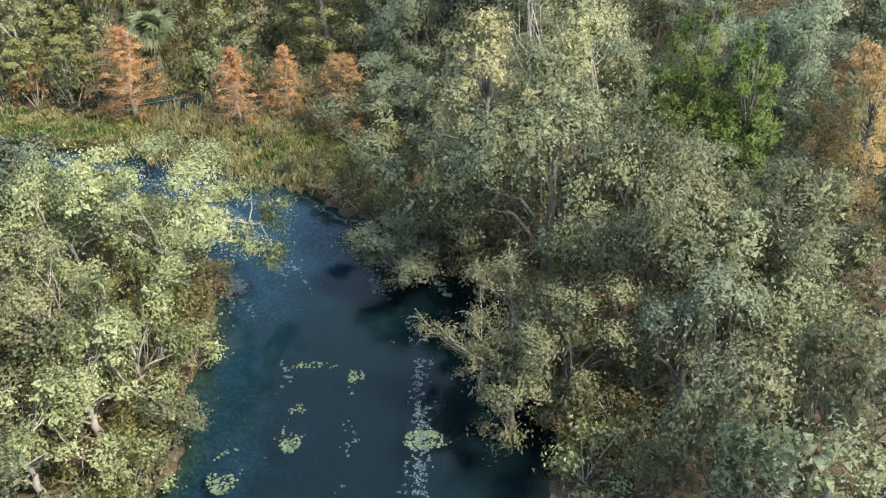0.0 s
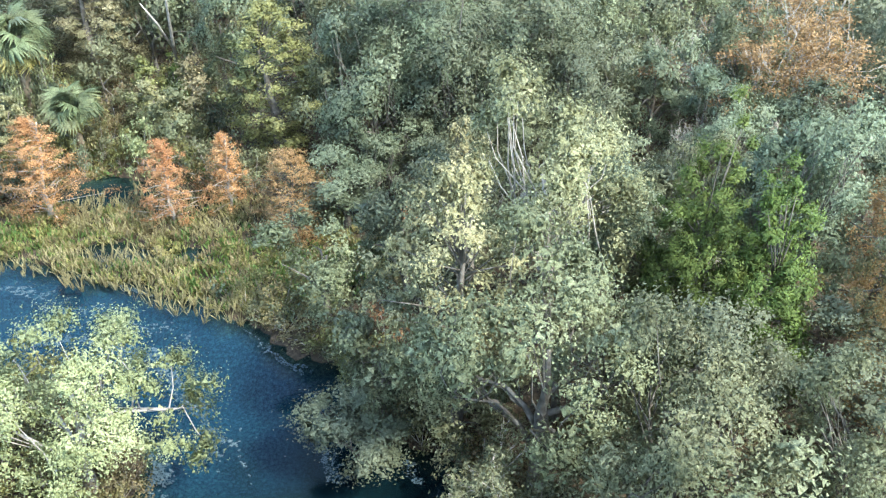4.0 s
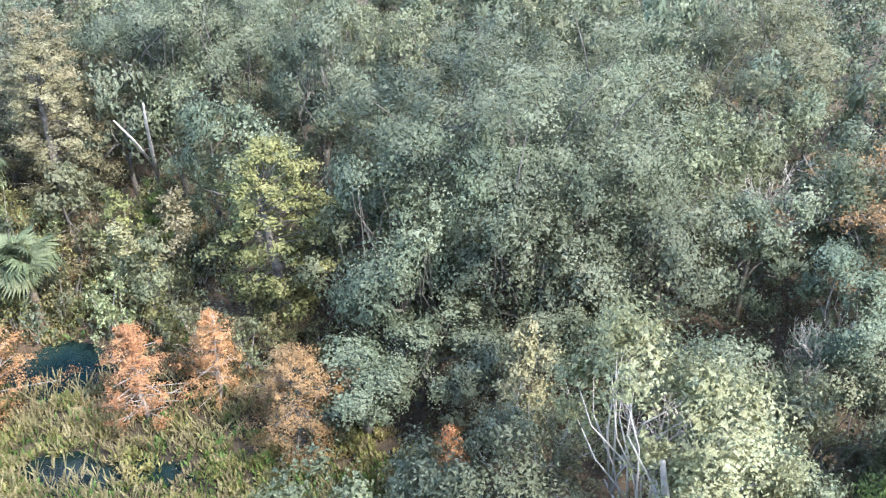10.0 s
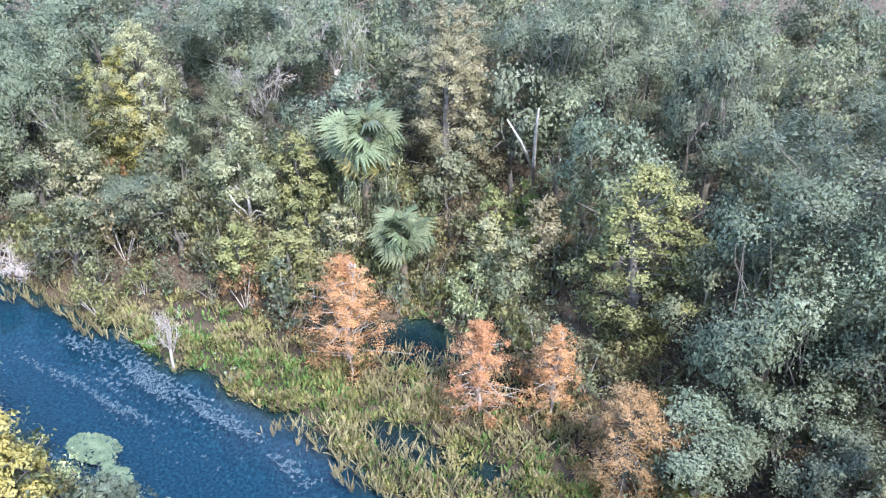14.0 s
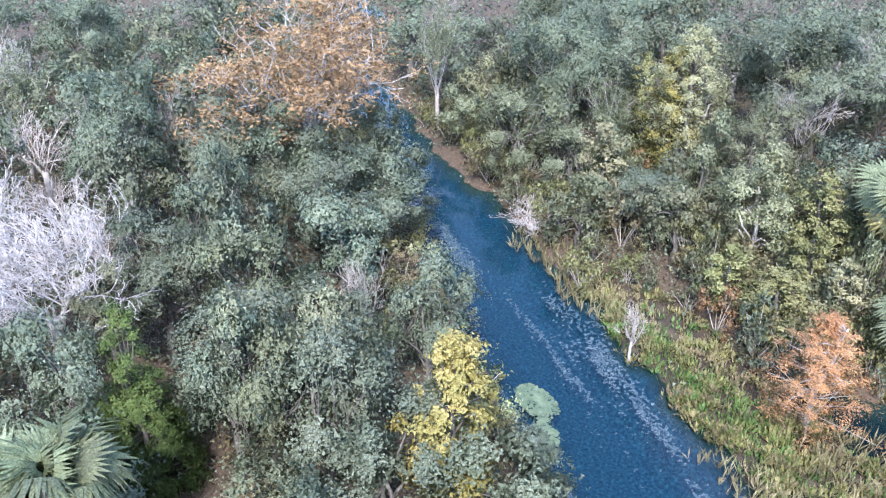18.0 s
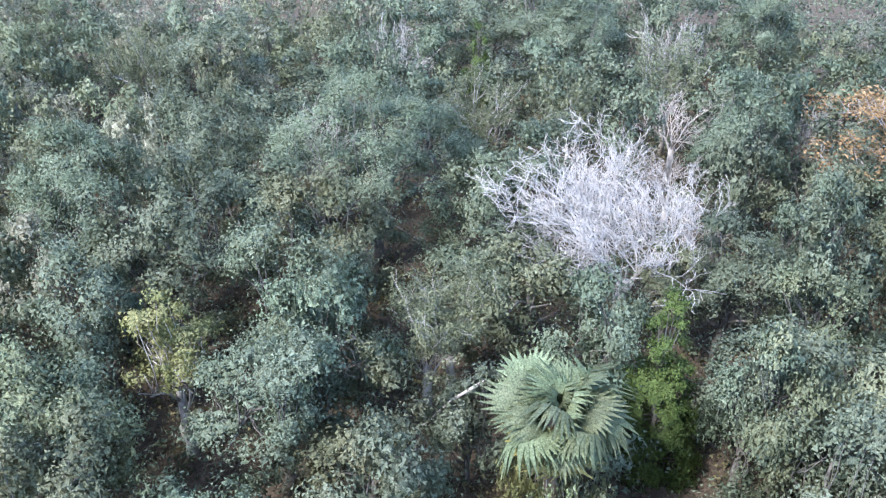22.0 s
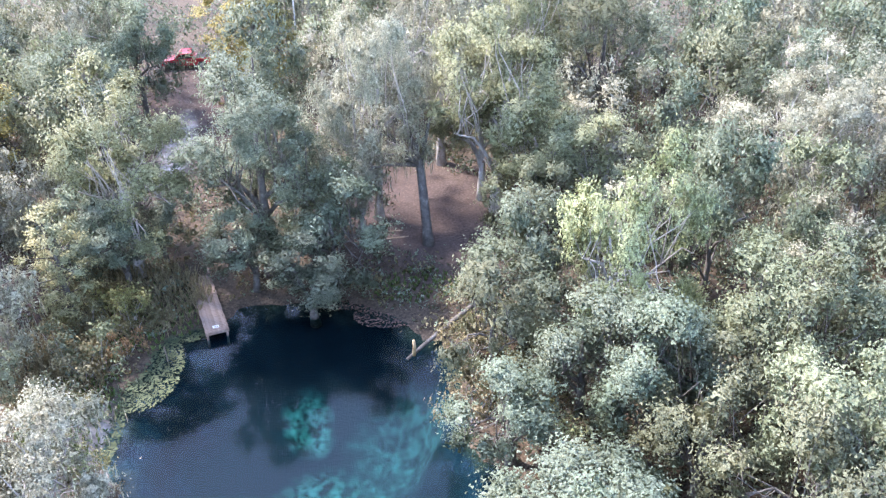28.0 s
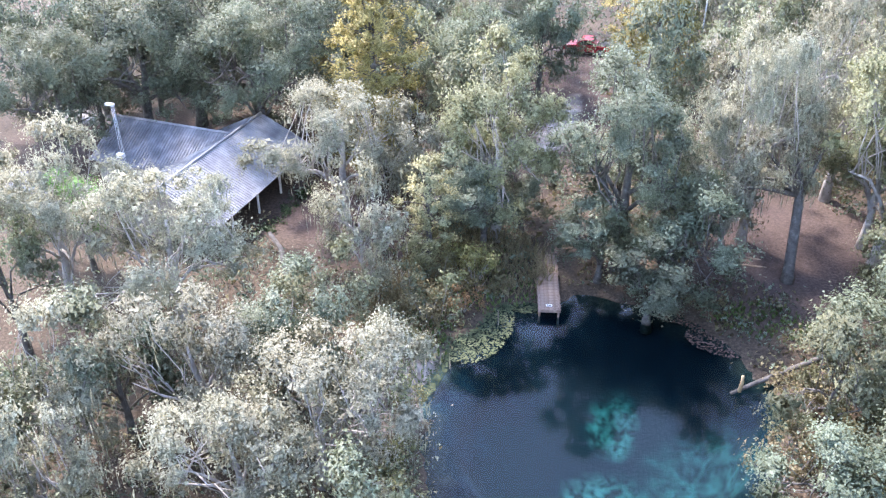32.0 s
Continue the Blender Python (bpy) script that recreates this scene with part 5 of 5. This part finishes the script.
tree("thin_tree", -59.7, 30.2, 14, 2.4, "tall pale leaning trunk")
tree("yellow_tree", -22.4, 11.9, 10, 2.0, "bright golden yellow tree on the bank")
tree("bay_tree", -23.7, 16.5, 3, 1.3, "round bush at the water's edge with reddish top")
tree("bay_tree", -29.7, 14.4, 9.5, 2.2, "leafy green tree on the river bank")
tree("bay_tree", -40.2, 14.1, 9, 2.3, "green tree on the river bank")
tree("bare_tree", -33.8, 12.5, 8, 1.8, "pale leafless tree among the bank trees")
tree("olive_oak", -34.8, 7.7, 9, 3.1, "olive and grey tree canopy")
tree("bay_tree", -26.0, 7.7, 10, 2.8, "glossy green broadleaf tree")
tree("bay_tree", -28.9, 4.6, 10, 2.2, "glossy green broadleaf tree")
tree("olive_oak", -43.7, 52.0, 11, 3.7, "olive green tree on the far bank")
tree("olive_oak", -49.6, 31.6, 8, 3.5, "olive bush tree by the river bend")
tree("olive_oak", -37.8, 44.3, 8, 4.1, "yellowish olive tree in the scrub")
tree("thin_tree", -46.8, 37.9, 9, 2.5, "thin yellowish tree among the woods")
tree("bare_sycamore", -38.8, -1.6, 12, 5.6, "large leafless white-barked tree", turn=0)
tree("bare_tree", -59.0, 8.6, 9, 2.3, "pale leafless small tree")
tree("bay_tree", -42.9, 7.5, 11, 2.3, "tall narrow dark green broadleaf tree")
tree("bay_tree", -52.6, 3.8, 12, 3.3, "glossy dark green broadleaf tree")
tree("bay_tree", -73.2, -11.4, 13, 6.4, "broad dark green tree top")
tree("thin_tree", -63.5, -1.0, 12, 4.2, "grey half-bare tree among the woods")
tree("bay_tree", -31.5, -2.0, 10, 2.4, "leafy tree with yellow spots")
tree("olive_oak", -28.2, 9.0, 9.5, 2.3, "olive and grey tree with thin top")
tree("olive_oak", -28.3, 6.0, 10, 2.3, "olive green tree canopy")
tree("thin_tree", -31.7, -8.9, 10, 3.1, "half-bare grey-green tree among the woods")
tree("live_oak", -43.1, -9.6, 10, 4.2, "dark grey-green oak crown")
tree("live_oak", -53.6, 40.8, 12, 5.4, "grey-green oak on the far bank")
tree("yellow_tree", -43.7, 41.2, 10, 2.3, "yellow vine-draped tree top")
tree("bay_tree", -74.7, 5.9, 12, 3.2, "dark green far tree")
tree("thin_tree", -49.7, 17.7, 8, 2.5, "thin grey tree by the river")
tree("live_oak", -42.8, -16.9, 13, 6.8, "broad dense grey-green oak canopy")
tree("live_oak", -40.9, -26.3, 12, 4.8, "dense grey-green oak canopy")
tree("bay_tree", -69.8, -9.3, 12, 4.8, "green tree top beyond the white tree")
tree("juniper_tree", -64.7, -16.1, 10, 1.8, "dark green cedar spire")
tree("thin_tree", -29.9, -9.6, 9.5, 3.3, "half-bare pale tree with ascending limbs")
tree("live_oak", -29.8, -15.6, 10, 3.9, "dark green oak canopy")
tree("bay_tree", -24.1, -14.1, 10, 3.7, "dense green canopy among the woods")
tree("thin_yellow_tree", -25.7, -20.2, 9, 1.8, "slender yellow-green tree with open crown")
tree("bay_tree", -26.1, -6.6, 7, 1.8, "small green tree by the palm")
tree("bare_tree", -63.3, -22.4, 11, 2.9, "leafless tree among the canopy")
tree("bare_tree", -67.6, -1.7, 12, 3.4, "grey leafless tree among the woods")
tree("thin_tree", -51.8, -38.4, 13, 2.8, "tall grey thin-leaved tree")
tree("bay_tree", -54.9, -34.3, 12, 4.2, "pale green tree top")
tree("live_oak", -33.7, -30.5, 12, 4.9, "grey-green oak crown among the woods")
tree("live_oak", -31.2, -23.7, 11, 4.5, "mixed green oak crown with orange vines")
tree("olive_oak", -34.2, -15.9, 11, 3.8, "mixed olive crown with brown twigs")
tree("live_oak", -26.3, -13.5, 10, 3.1, "dark green oak crown")
tree("thin_yellow_tree", -24.8, -19.5, 9, 2.0, "slender yellow-green tree with open crown")
tree("olive_oak", -19.0, -21.4, 10.5, 3.8, "grey-green rounded tree among the woods")
tree("olive_oak", -30.9, -35.8, 11, 2.8, "grey-green rounded tree among the woods")
tree("olive_oak", -25.1, -37.0, 11, 3.5, "grey-green rounded tree among the woods")
tree("olive_oak", -18.9, -27.8, 10.5, 3.7, "grey-green feathery tree among the woods")
tree("bay_tree", -26.2, -24.3, 10, 2.8, "dark green tree among the woods")
tree("olive_oak", -53.0, -49.7, 12, 5.4, "dark olive far tree")
tree("live_oak", -46.3, -56.0, 12, 7.5, "far olive green oak")
tree("mossy_oak", -32.1, -44.1, 12, 4.6, "pale mossy oak among the woods")
tree("sage_oak", -13.3, -34.6, 12.5, 4.3, "silvery green tree with dense leaf clumps")
tree("bay_tree", -12.4, -27.0, 9.5, 2.7, "dark leafy tree with upright yellowish sprays")
tree("palmetto", -12.2, -25.2, 3, 1.9, "fan-leaved palmetto under the trees")
tree("mossy_oak", -29.6, -46.7, 12.5, 6.9, "grey mossy live oak")
tree("olive_oak", -45.0, -51.1, 12, 7.6, "olive brown far tree")
tree("olive_oak", -16.2, -19.8, 10.5, 3.7, "grey-green feathery tree among the woods")
tree("olive_oak", -6.9, -34.5, 7.5, 2.6, "grey-green tree leaning over the pool")
tree("bay_tree", -6.8, -28.4, 6.5, 2.6, "dark green bank tree")
tree("pale_tree", -16.9, -67.9, 13, 5.7, "yellow-green tree by the clearing")
tree("yellow_tree", 7.4, -74.9, 13, 4.4, "bright yellow-green tree beside the red pickup")
tree("pale_tree", -12.9, -49.8, 10, 4.6, "open light green tree beside the clearing")
tree("bay_tree", 2.3, -41.6, 6, 2.7, "dark green bush tree over the water")
tree("olive_oak", -19.7, -30.1, 10.5, 4.8, "grey-green feathery tree among the woods")
tree("mossy_oak", 18.5, -47.4, 8, 3.0, "pale mossy oak by the lawn")
tree("olive_oak", 22.6, -71.2, 12, 4.6, "dark olive far tree")
tree("mossy_oak", 13.3, -27.0, 7, 2.6, "pale mossy oak at the pool's west end")
tree("yellow_tree", 23.9, -52.3, 15, 3.8, "golden yellow and green tree behind the mossy oaks")
tree("mossy_oak", 23.1, -44.9, 11, 5.9, "pale grey mossy oak beside the house")
tree("mossy_oak", 18.5, -38.0, 8, 2.9, "small pale mossy oak on the lawn")
tree("pine_tree", 34.6, -33.8, 7, 1.8, "small bright green pine among mossy oaks")
tree("mossy_oak", 26.3, -31.0, 11.0, 5.9, "wide pale mossy oak in front of the house")
tree("mossy_oak", 33.0, -30.2, 11, 4.6, "pale mossy oak with twisted limbs")
tree("mossy_oak", 14.1, -23.6, 9, 4.7, "broad pale oak at the pool's edge")
tree("mossy_oak", 20.4, -24.5, 9, 4.2, "broad pale oak by the pool")
tree("mossy_oak", 15.7, -20.0, 8.5, 4.0, "broad pale oak by the pool")
tree("mossy_oak", 24.8, -20.2, 8.5, 3.1, "pale mossy oak in the grove")
tree("mossy_oak", 22.6, -16.6, 8, 2.4, "pale yellowish oak in the grove")
tree("cream_tree", 15.8, -41.6, 8, 2.0, "small yellow-green tree by the shore")
tree("live_oak", 42.0, -50.0, 14, 6.7, "dark oak behind the house")
tree("live_oak", 33.0, -51.6, 13.5, 5.7, "dark oak behind the house")
tree("live_oak", 44.9, -44.1, 12, 5.1, "dark oak at the wood's edge")
tree("live_oak", 20.3, -62.9, 10, 5.0, "dark grey-green oak by the drive")
tree("live_oak", 26.7, -65.5, 12, 5.5, "dark far oak among the woods")
tree("mossy_oak", -7.4, -58.8, 17, 5.2, "tall grey mossy oak behind the clearing")
tree("pale_tree", -13.0, -62.4, 17, 5.5, "tall light green tree behind the clearing")
tree("olive_oak", -19.5, -60.2, 15, 5.5, "tall olive tree behind the clearing")
tree("pale_tree", -9.5, -52.9, 11, 3.5, "yellow-green tree beside the clearing")
tree("bay_tree", -10.6, -30.4, 8, 2.9, "dark green tree beside the spring")
tree("bay_tree", -14.1, -29.4, 9, 3.4, "leafy dark green tree above the palmetto")
tree("olive_oak", -14.1, -24.5, 8.5, 3.3, "grey-green tree above the palmetto")
tree("live_oak", 1.3, 30.3, 6, 3.3, "low grey-green oak skirt over the marsh")
tree("bay_tree", -1.2, 28.9, 6, 2.8, "dark green bush tree behind the cypresses")
tree("live_oak", 4.8, 28.7, 6.5, 3.2, "low grey-green oak skirt over the marsh")
tree("olive_oak", 10.6, 29.8, 7, 2.9, "low olive tree beside the big oak")
tree("bay_tree", 20.4, 28.7, 10, 3.2, "dark green tree in a gap")
tree("olive_oak", 17.1, 23.5, 9, 2.8, "olive tree beside the bare sapling")
tree("olive_oak", 24.1, 36.1, 11, 3.1, "olive tree with thin grey twigs")
tree("bay_tree", -39.0, 3.8, 9, 3.3, "dark green tree behind the juniper")
tree("olive_oak", -39.0, 0.8, 8, 3.0, "olive tree under the white tree")
tree("olive_oak", -27.2, 56.1, 10, 4.1, "olive green tree behind the palms")
tree("olive_oak", -45.6, 33.9, 6, 3.7, "olive green bush tree in the scrub")
tree("bay_tree", -38.2, 35.0, 5, 3.3, "green bush tree in the scrub")
tree("bare_tree", 11.0, 22.2, 8.5, 2.6, "silvery leafless limbs beside the light green tree")
tree("live_oak", 40.7, -54.7, 14, 6.6, "dark oak behind the house")
tree("live_oak", 53.1, -50.2, 14, 5.7, "dark oak at the wood's edge")
tree("olive_oak", 46.6, -50.0, 8, 4.0, "dark olive tree behind the yard")
tree("live_oak", 32.2, -59.8, 13, 5.9, "dark oak behind the house")
tree("live_oak", 16.1, -69.9, 11, 3.8, "dark grey-green oak behind the drive")
tree("cabbage_palm", -24.3, -2.6, 7, 2.8, "large cabbage palm with drooping olive green fan leaves")
tree("juniper_tree", -30.2, 1.0, 10, 2.1, "bright green juniper by a dark gap")
tree("bay_tree", 1.4, 10.1, 4, 2.5, "low dark green tree hanging over the water")
tree("olive_oak", 2.1, 12.4, 7, 2.5, "grey-green tree over the river bend")
tree("thin_tree", 5.5, 1.6, 6, 2.5, "half-bare twiggy tree leaning over the water")
tree("olive_oak", 6.8, -0.3, 5, 2.3, "yellowish bush tree at the water's edge")

# ---- the tall trees round the spring ----
tree("pale_tree", 12.9, -46.4, 14.0, 4.3, "light green willow-like tree by the dock")
tree("bay_tree", 4.9, -45.8, 15.0, 4.8, "tall dark green tree beside the dock")
tree("bay_tree", 5.8, -44.4, 6.0, 2.6, "dark leafy tree at the foot of the dock tree")
tree("bay_tree", 15.2, -46.5, 6.5, 2.6, "dark leafy bush tree by the dock")
tree("bay_tree", 11.6, -47.8, 6.0, 2.2, "dark leafy bush tree by the dock")
tree("olive_oak", 1.6, -47.5, 8.0, 2.8, "grey-green tree at the clearing's edge")
tree("bay_tree", 0.9, -44.2, 8.0, 3.0, "dark green tree hanging over the water")
tree("mossy_oak", -2.2, -51.2, 16.0, 4.8, "grey mossy oak above the clearing")
tree("pale_tree", -10.2, -51.2, 15.5, 4.8, "yellow-green tree with clumps of yellow leaves")
tree("olive_oak", -11.5, -46.0, 7.5, 3.2, "grey-green tree at the clearing's edge")
tree("pale_tree", -16.5, -47.0, 9.0, 3.4, "light green tree beside the clearing")
# the tall trees of the river's east bank
tree("pale_tree", 9.8, 17.6, 14.8, 4.7, "light green tree with bare silvery limbs")
tree("cream_tree", 5.3, 11.2, 14.2, 3.3, "pale yellow tipped sweetgum on the river bank")
tree("olive_oak", 8.6, 8.2, 13.2, 5.2, "large grey-green tree leaning over the water")
tree("juniper_tree", 15.8, 15.2, 14.2, 3.1, "dense bright green juniper with upright boughs")
tree("juniper_tree", 18.2, 13.6, 12.4, 2.6, "dense bright green juniper beside its taller twin")
tree("mossy_oak", -0.9, -48.9, 10.0, 3.0, "grey mossy oak hanging over the clearing's edge")
tree("bay_tree", 13.4, -44.9, 6.5, 2.6, "dark leafy bush tree by the dock")
for _k, (_x, _y) in enumerate(((27.5, -57.0), (32.0, -55.5), (36.5, -56.5), (41.0, -55.0), (45.5, -56.0), (49.5, -54.0), (30.0, -61.0), (39.0, -60.5), (47.0, -60.5))):
    tree("live_oak" if _k % 3 else "bay_tree", _x, _y, 7.5 + _k % 4, 3.4, "dark evergreen tree behind the house", "trees behind the house", 0.5)

# ---- the closed woods round about ----
_fill = random.Random(5)


def free(x, y, r, k=0.62):
    return all((x - a) ** 2 + (y - b) ** 2 > (k * (r + c)) ** 2 for a, b, c in PLANTED)


def low_scrub(x, y):
    """The north bank carries scrub and saplings rather than trees."""
    return (-62 < x < -11 and 26 < y < 46) or (x < -5 and -2 < y < 24 and x > -15)


def wood_kind(x, y):
    pick = _fill.random()
    if y < -28:
        rows = [(0.40, "mossy_oak", "pale mossy oak deep in the woods"), (0.66, "live_oak", "grey-green oak deep in the woods"), (1.0, "olive_oak", "olive green tree deep in the woods")]
    elif x < -30:
        rows = [(0.30, "live_oak", "grey-green oak deep in the woods"), (0.62, "bay_tree", "glossy green tree deep in the woods"), (0.74, "olive_oak", "olive green tree deep in the woods"),
                (0.87, "thin_tree", "half-bare tree deep in the woods"), (1.0, "bare_tree", "leafless grey tree in the woods")]
    else:
        rows = [(0.42, "live_oak", "grey-green oak deep in the woods"), (0.58, "bay_tree", "glossy green tree deep in the woods"), (0.88, "olive_oak", "olive green tree deep in the woods"),
                (0.95, "thin_tree", "half-bare tree deep in the woods"), (1.0, "bare_tree", "leafless grey tree in the woods")]
    return next((k, l) for p, k, l in rows if pick <= p)


def seen_side(x, y):
    """Nothing ever shows the land far to the east."""
    return x < 22 + 0.5 * abs(y)


def fill_woods():
    for i in range(-19, 12):
        for j in range(-20, 20):
            x, y = (i + _fill.uniform(-0.4, 0.4)) * 4.6, (j + _fill.uniform(-0.4, 0.4)) * 4.6
            far = math.hypot(x, y) > 38
            h, r = _fill.uniform(6, 9.5), _fill.uniform(2.6, 3.9)
            if far:
                h = h * (1.5 if y < -52 else 1.2)
                r = r * (1.2 if y < -50 else 1.0)
            if math.hypot(x, y) > 86 or not seen_side(x, y):
                continue
            if water_distance(x, y) < 2.0 or inside(MARSH, x, y, 1.0) or inside(CLEARING, x, y, 1.5) or inside([(8.9, -44.2, 0.9, 3.6), (26, -40, 4, 5), (-1, -45, 3.5, 2), (11.3, -62, 2.0, 13)], x, y, 3) or low_scrub(x, y) or not free(x, y, r, 0.46):
                continue
            kind, label = wood_kind(x, y)
            if kind == "bare_tree" and x > -36:
                kind, label = "olive_oak", "olive green tree deep in the woods"
            tree(kind, x, y, h, r, label, "woodland trees", 0.55 if math.hypot(x, y) < 52 else 0.2)


fill_woods()


# ---- shrubs of the banks ----
def build_shrub(kind, leaf, seed, R=1.4, H=2.0):
    rng = np.random.default_rng(seed)
    shrub = new(kind)
    c = crown_clumps("dome", R, H, 0.05, 15, rng)
    stems = [tube([(0.05 * k, 0, -0.2), Vector(c[k][:3]) * 0.5, c[k][:3]], [0.03, 0.025, 0.01], 4) for k in range(7)]
    child("stem_mass", mesh_of("stem_mass", *join(stems), BARK_GREY), shrub)["kind"] = "stuff"
    q = cluster_leaves(c[:, :3], c[:, 3] * 0.55, 46, 0.15, 0.085, rng)
    child("crown", crown_mesh("crown", q, c[:, :3], c[:, 3] * 0.5, LEAF[leaf], rng, inner=6), shrub)
    return shrub


SHRUBS = [("olive_shrub", "scrub", "dense olive shrub in the bank scrub"), ("green_shrub", "bay", "dark green shrub in the bank scrub"), ("yellow_shrub", "gum", "yellowing shrub in the bank scrub"),
          ("brown_shrub", "drygrass", "brownish thin-leaved shrub in the scrub"), ("grey_shrub", "sage", "grey-green shrub in the bank scrub"), ("olive_shrub", "olive", "olive green shrub in the bank scrub"),
          ("rusty_shrub", "rust", "rusty brown shrub in the bank scrub"), ("red_shrub", "red", "red-leaved vine shrub in the scrub")]
SHRUB_PROTO = [build_shrub(k, leaf, 40 + n) for n, (k, leaf, _) in enumerate(SHRUBS)]


def shrub(n, x, y, r, h):
    z = max(float(ground_height(x, y)), 0)
    ob = copy_thing(SHRUB_PROTO[n], pose(x, y, z, 0, 0, _fill.uniform(0, 360)) @ Matrix.Diagonal((r / 1.4, r / 1.4, h / 2.0, 1)))
    return tagged(ob, SHRUBS[n][2], "shrub", "bank shrubs")


def bank_shrubs():
    cells = [(i, j) for i in range(-36, 13) for j in range(-24, 28)]
    _fill.shuffle(cells)
    made = 0
    for i, j in cells:
        x, y = (i + _fill.uniform(-0.45, 0.45)) * 1.75, (j + _fill.uniform(-0.45, 0.45)) * 1.75
        d = float(water_distance(x, y))
        scrub, near_bank = low_scrub(x, y), 0.3 < d < 4.0 and y > -44 and not (-8 < x < 11.5 and y < -38)
        if not (scrub or near_bank) or d < 0.3 or inside(MARSH, x, y, -0.8) or inside(CLEARING, x, y) or made > 640:
            continue
        if not free(x, y, 0.5, 0.3 if scrub else 0.4):
            continue
        r = _fill.uniform(0.9, 1.8)
        n = _fill.choices(range(8), (5, 1.5, 4, 1.5, 2.0, 4, 0.4, 0.05))[0]
        shrub(n, x, y, r, r * (_fill.uniform(1.2, 2.6) if scrub else _fill.uniform(1.0, 1.8)))
        made += 1


def scrub_trees():
    """Saplings and small vine-draped trees that stand in the scrub."""
    kinds = [("olive_oak", "small olive green tree in the scrub"), ("pale_tree", "small light green tree in the scrub"), ("cream_tree", "slender yellowing tree in the scrub"),
             ("sweetgum_tree", "young yellow-green sweetgum in the scrub"), ("bay_tree", "small dark green tree in the scrub"), ("live_oak", "young grey-green oak in the scrub")]
    for _ in range(420):
        x, y = _fill.uniform(-62, -11), _fill.uniform(28, 47)
        r = _fill.uniform(1.3, 2.3)
        if water_distance(x, y) < 1.2 or inside(MARSH, x, y, 0.3) or not low_scrub(x, y) or not free(x, y, r, 0.75):
            continue
        kind, label = _fill.choices(kinds, (4, 5, 3, 2.5, 1, 1))[0]
        tree(kind, x, y, (_fill.uniform(3.2, 4.6) + 0.12 * (y - 28)) * (1.45 if x < -29 else 1), r * (1.2 if x < -29 else 1), label, "scrub trees", 0.5)


scrub_trees()
bank_shrubs()


def palm_feet():
    """Scrub that closes round the trunks of the palms."""
    for ob in [o for o in bpy.data.objects if o.name.startswith("cabbage_palm") and o.location.x < -10]:
        for k in range(6):
            a, r = k * 1.05 + _fill.uniform(-0.3, 0.3), _fill.uniform(0.9, 1.5)
            shrub(_fill.choice((0, 1, 2, 4, 5)), ob.location.x + 1.3 * math.cos(a), ob.location.y + 1.3 * math.sin(a), r, _fill.uniform(0.55, 0.72) * (ob.location.z + 5 * ob.scale.z))


def shore_shrubs():
    """Low bushes that hang over the cut bank of the river bend."""
    for k in range(46):
        u = k / 45
        x, y = 9.6 - 11.5 * u + _fill.uniform(-0.5, 0.5), -2 + 22 * u + _fill.uniform(-0.5, 0.5)
        for _ in range(14):
            d = float(water_distance(x, y))
            x += -0.35 if d > 0.9 else 0.35 if d < 0.2 else 0
        shrub(_fill.choice((0, 0, 1, 2, 3, 5)), x, y, _fill.uniform(0.9, 1.6), _fill.uniform(1.0, 1.9))


def west_shore():
    """Pale sunlit bushes that overhang the river's west bank."""
    for k in range(34):
        x, y = -9.5, -11 + 0.62 * k + _fill.uniform(-0.4, 0.4)
        for _ in range(30):
            d = float(water_distance(x, y))
            x += 0.3 if d > 1.0 else -0.3 if d < 0.3 else 0
        shrub(_fill.choice((4, 4, 2, 0, 3)), x, y, _fill.uniform(0.9, 1.5), _fill.uniform(1.1, 2.4))


palm_feet()
shore_shrubs()
west_shore()


# ---- undergrowth: low leafy clumps over the whole forest floor ----
def undergrowth(name, leaf, count, seed, label, test, size=0.68, per=15):
    rng = np.random.default_rng(seed)
    x, y = rng.uniform(-85, 40, count), rng.uniform(-88, 85, count)
    ok = (water_distance(x, y) > 0.4) & ~inside(MARSH, x, y, -1) & ~inside(CLEARING, x, y, -0.4) & ~inside([(8.9, -44.2, 1.2, 4)], x, y) & (np.hypot(x, y) < 92) & test(x, y)
    x, y = x[ok], y[ok]
    z = ground_height(x, y) + rng.uniform(0.1, 0.9, len(x))
    c, r = np.stack([x, y, z], 1), rng.uniform(0.5, 1.3, len(x)) * size * 1.7
    q = cluster_leaves(c, r, per, 0.22, 0.13, rng)
    tagged(new(name, crown_mesh(name, q, c, r * 0.9, LEAF[leaf], rng, inner=5)), label, "undergrowth", kind="stuff")


undergrowth("undergrowth_dark", "bay", 14500, 1, "dark green undergrowth under the trees", lambda x, y: x < 30)
undergrowth("undergrowth_olive", "scrub", 10500, 2, "olive brown undergrowth under the trees", lambda x, y: x < 30)


# ---- far woods out to the skyline ----
def far_woods():
    rng = np.random.default_rng(9)
    a = rng.uniform(0, 6.2832, 8600)
    d = 80 + 114 * rng.random(8600) ** 1.6
    x, y = d * np.cos(a), d * np.sin(a)
    ok = (x < 40 + 0.4 * np.abs(y))
    x, y = x[ok], y[ok]
    z = rng.uniform(3, 11.5, len(x))
    c, r = np.stack([x, y, z], 1), rng.uniform(1.3, 2.6, len(x))
    q = cluster_leaves(c, r, 32, 0.38, 0.23, rng)
    tagged(new("far_woods", crown_mesh("far_woods", q, c, r * 0.9, LEAF["oak"], rng)), "distant closed grey-green forest canopy", "woods", kind="stuff")


far_woods()
for _list in list(PROTO.values()) + [SHRUB_PROTO]:
    for _ob in _list:
        for _o in (*_ob.children_recursive, _ob):
            bpy.data.objects.remove(_o)
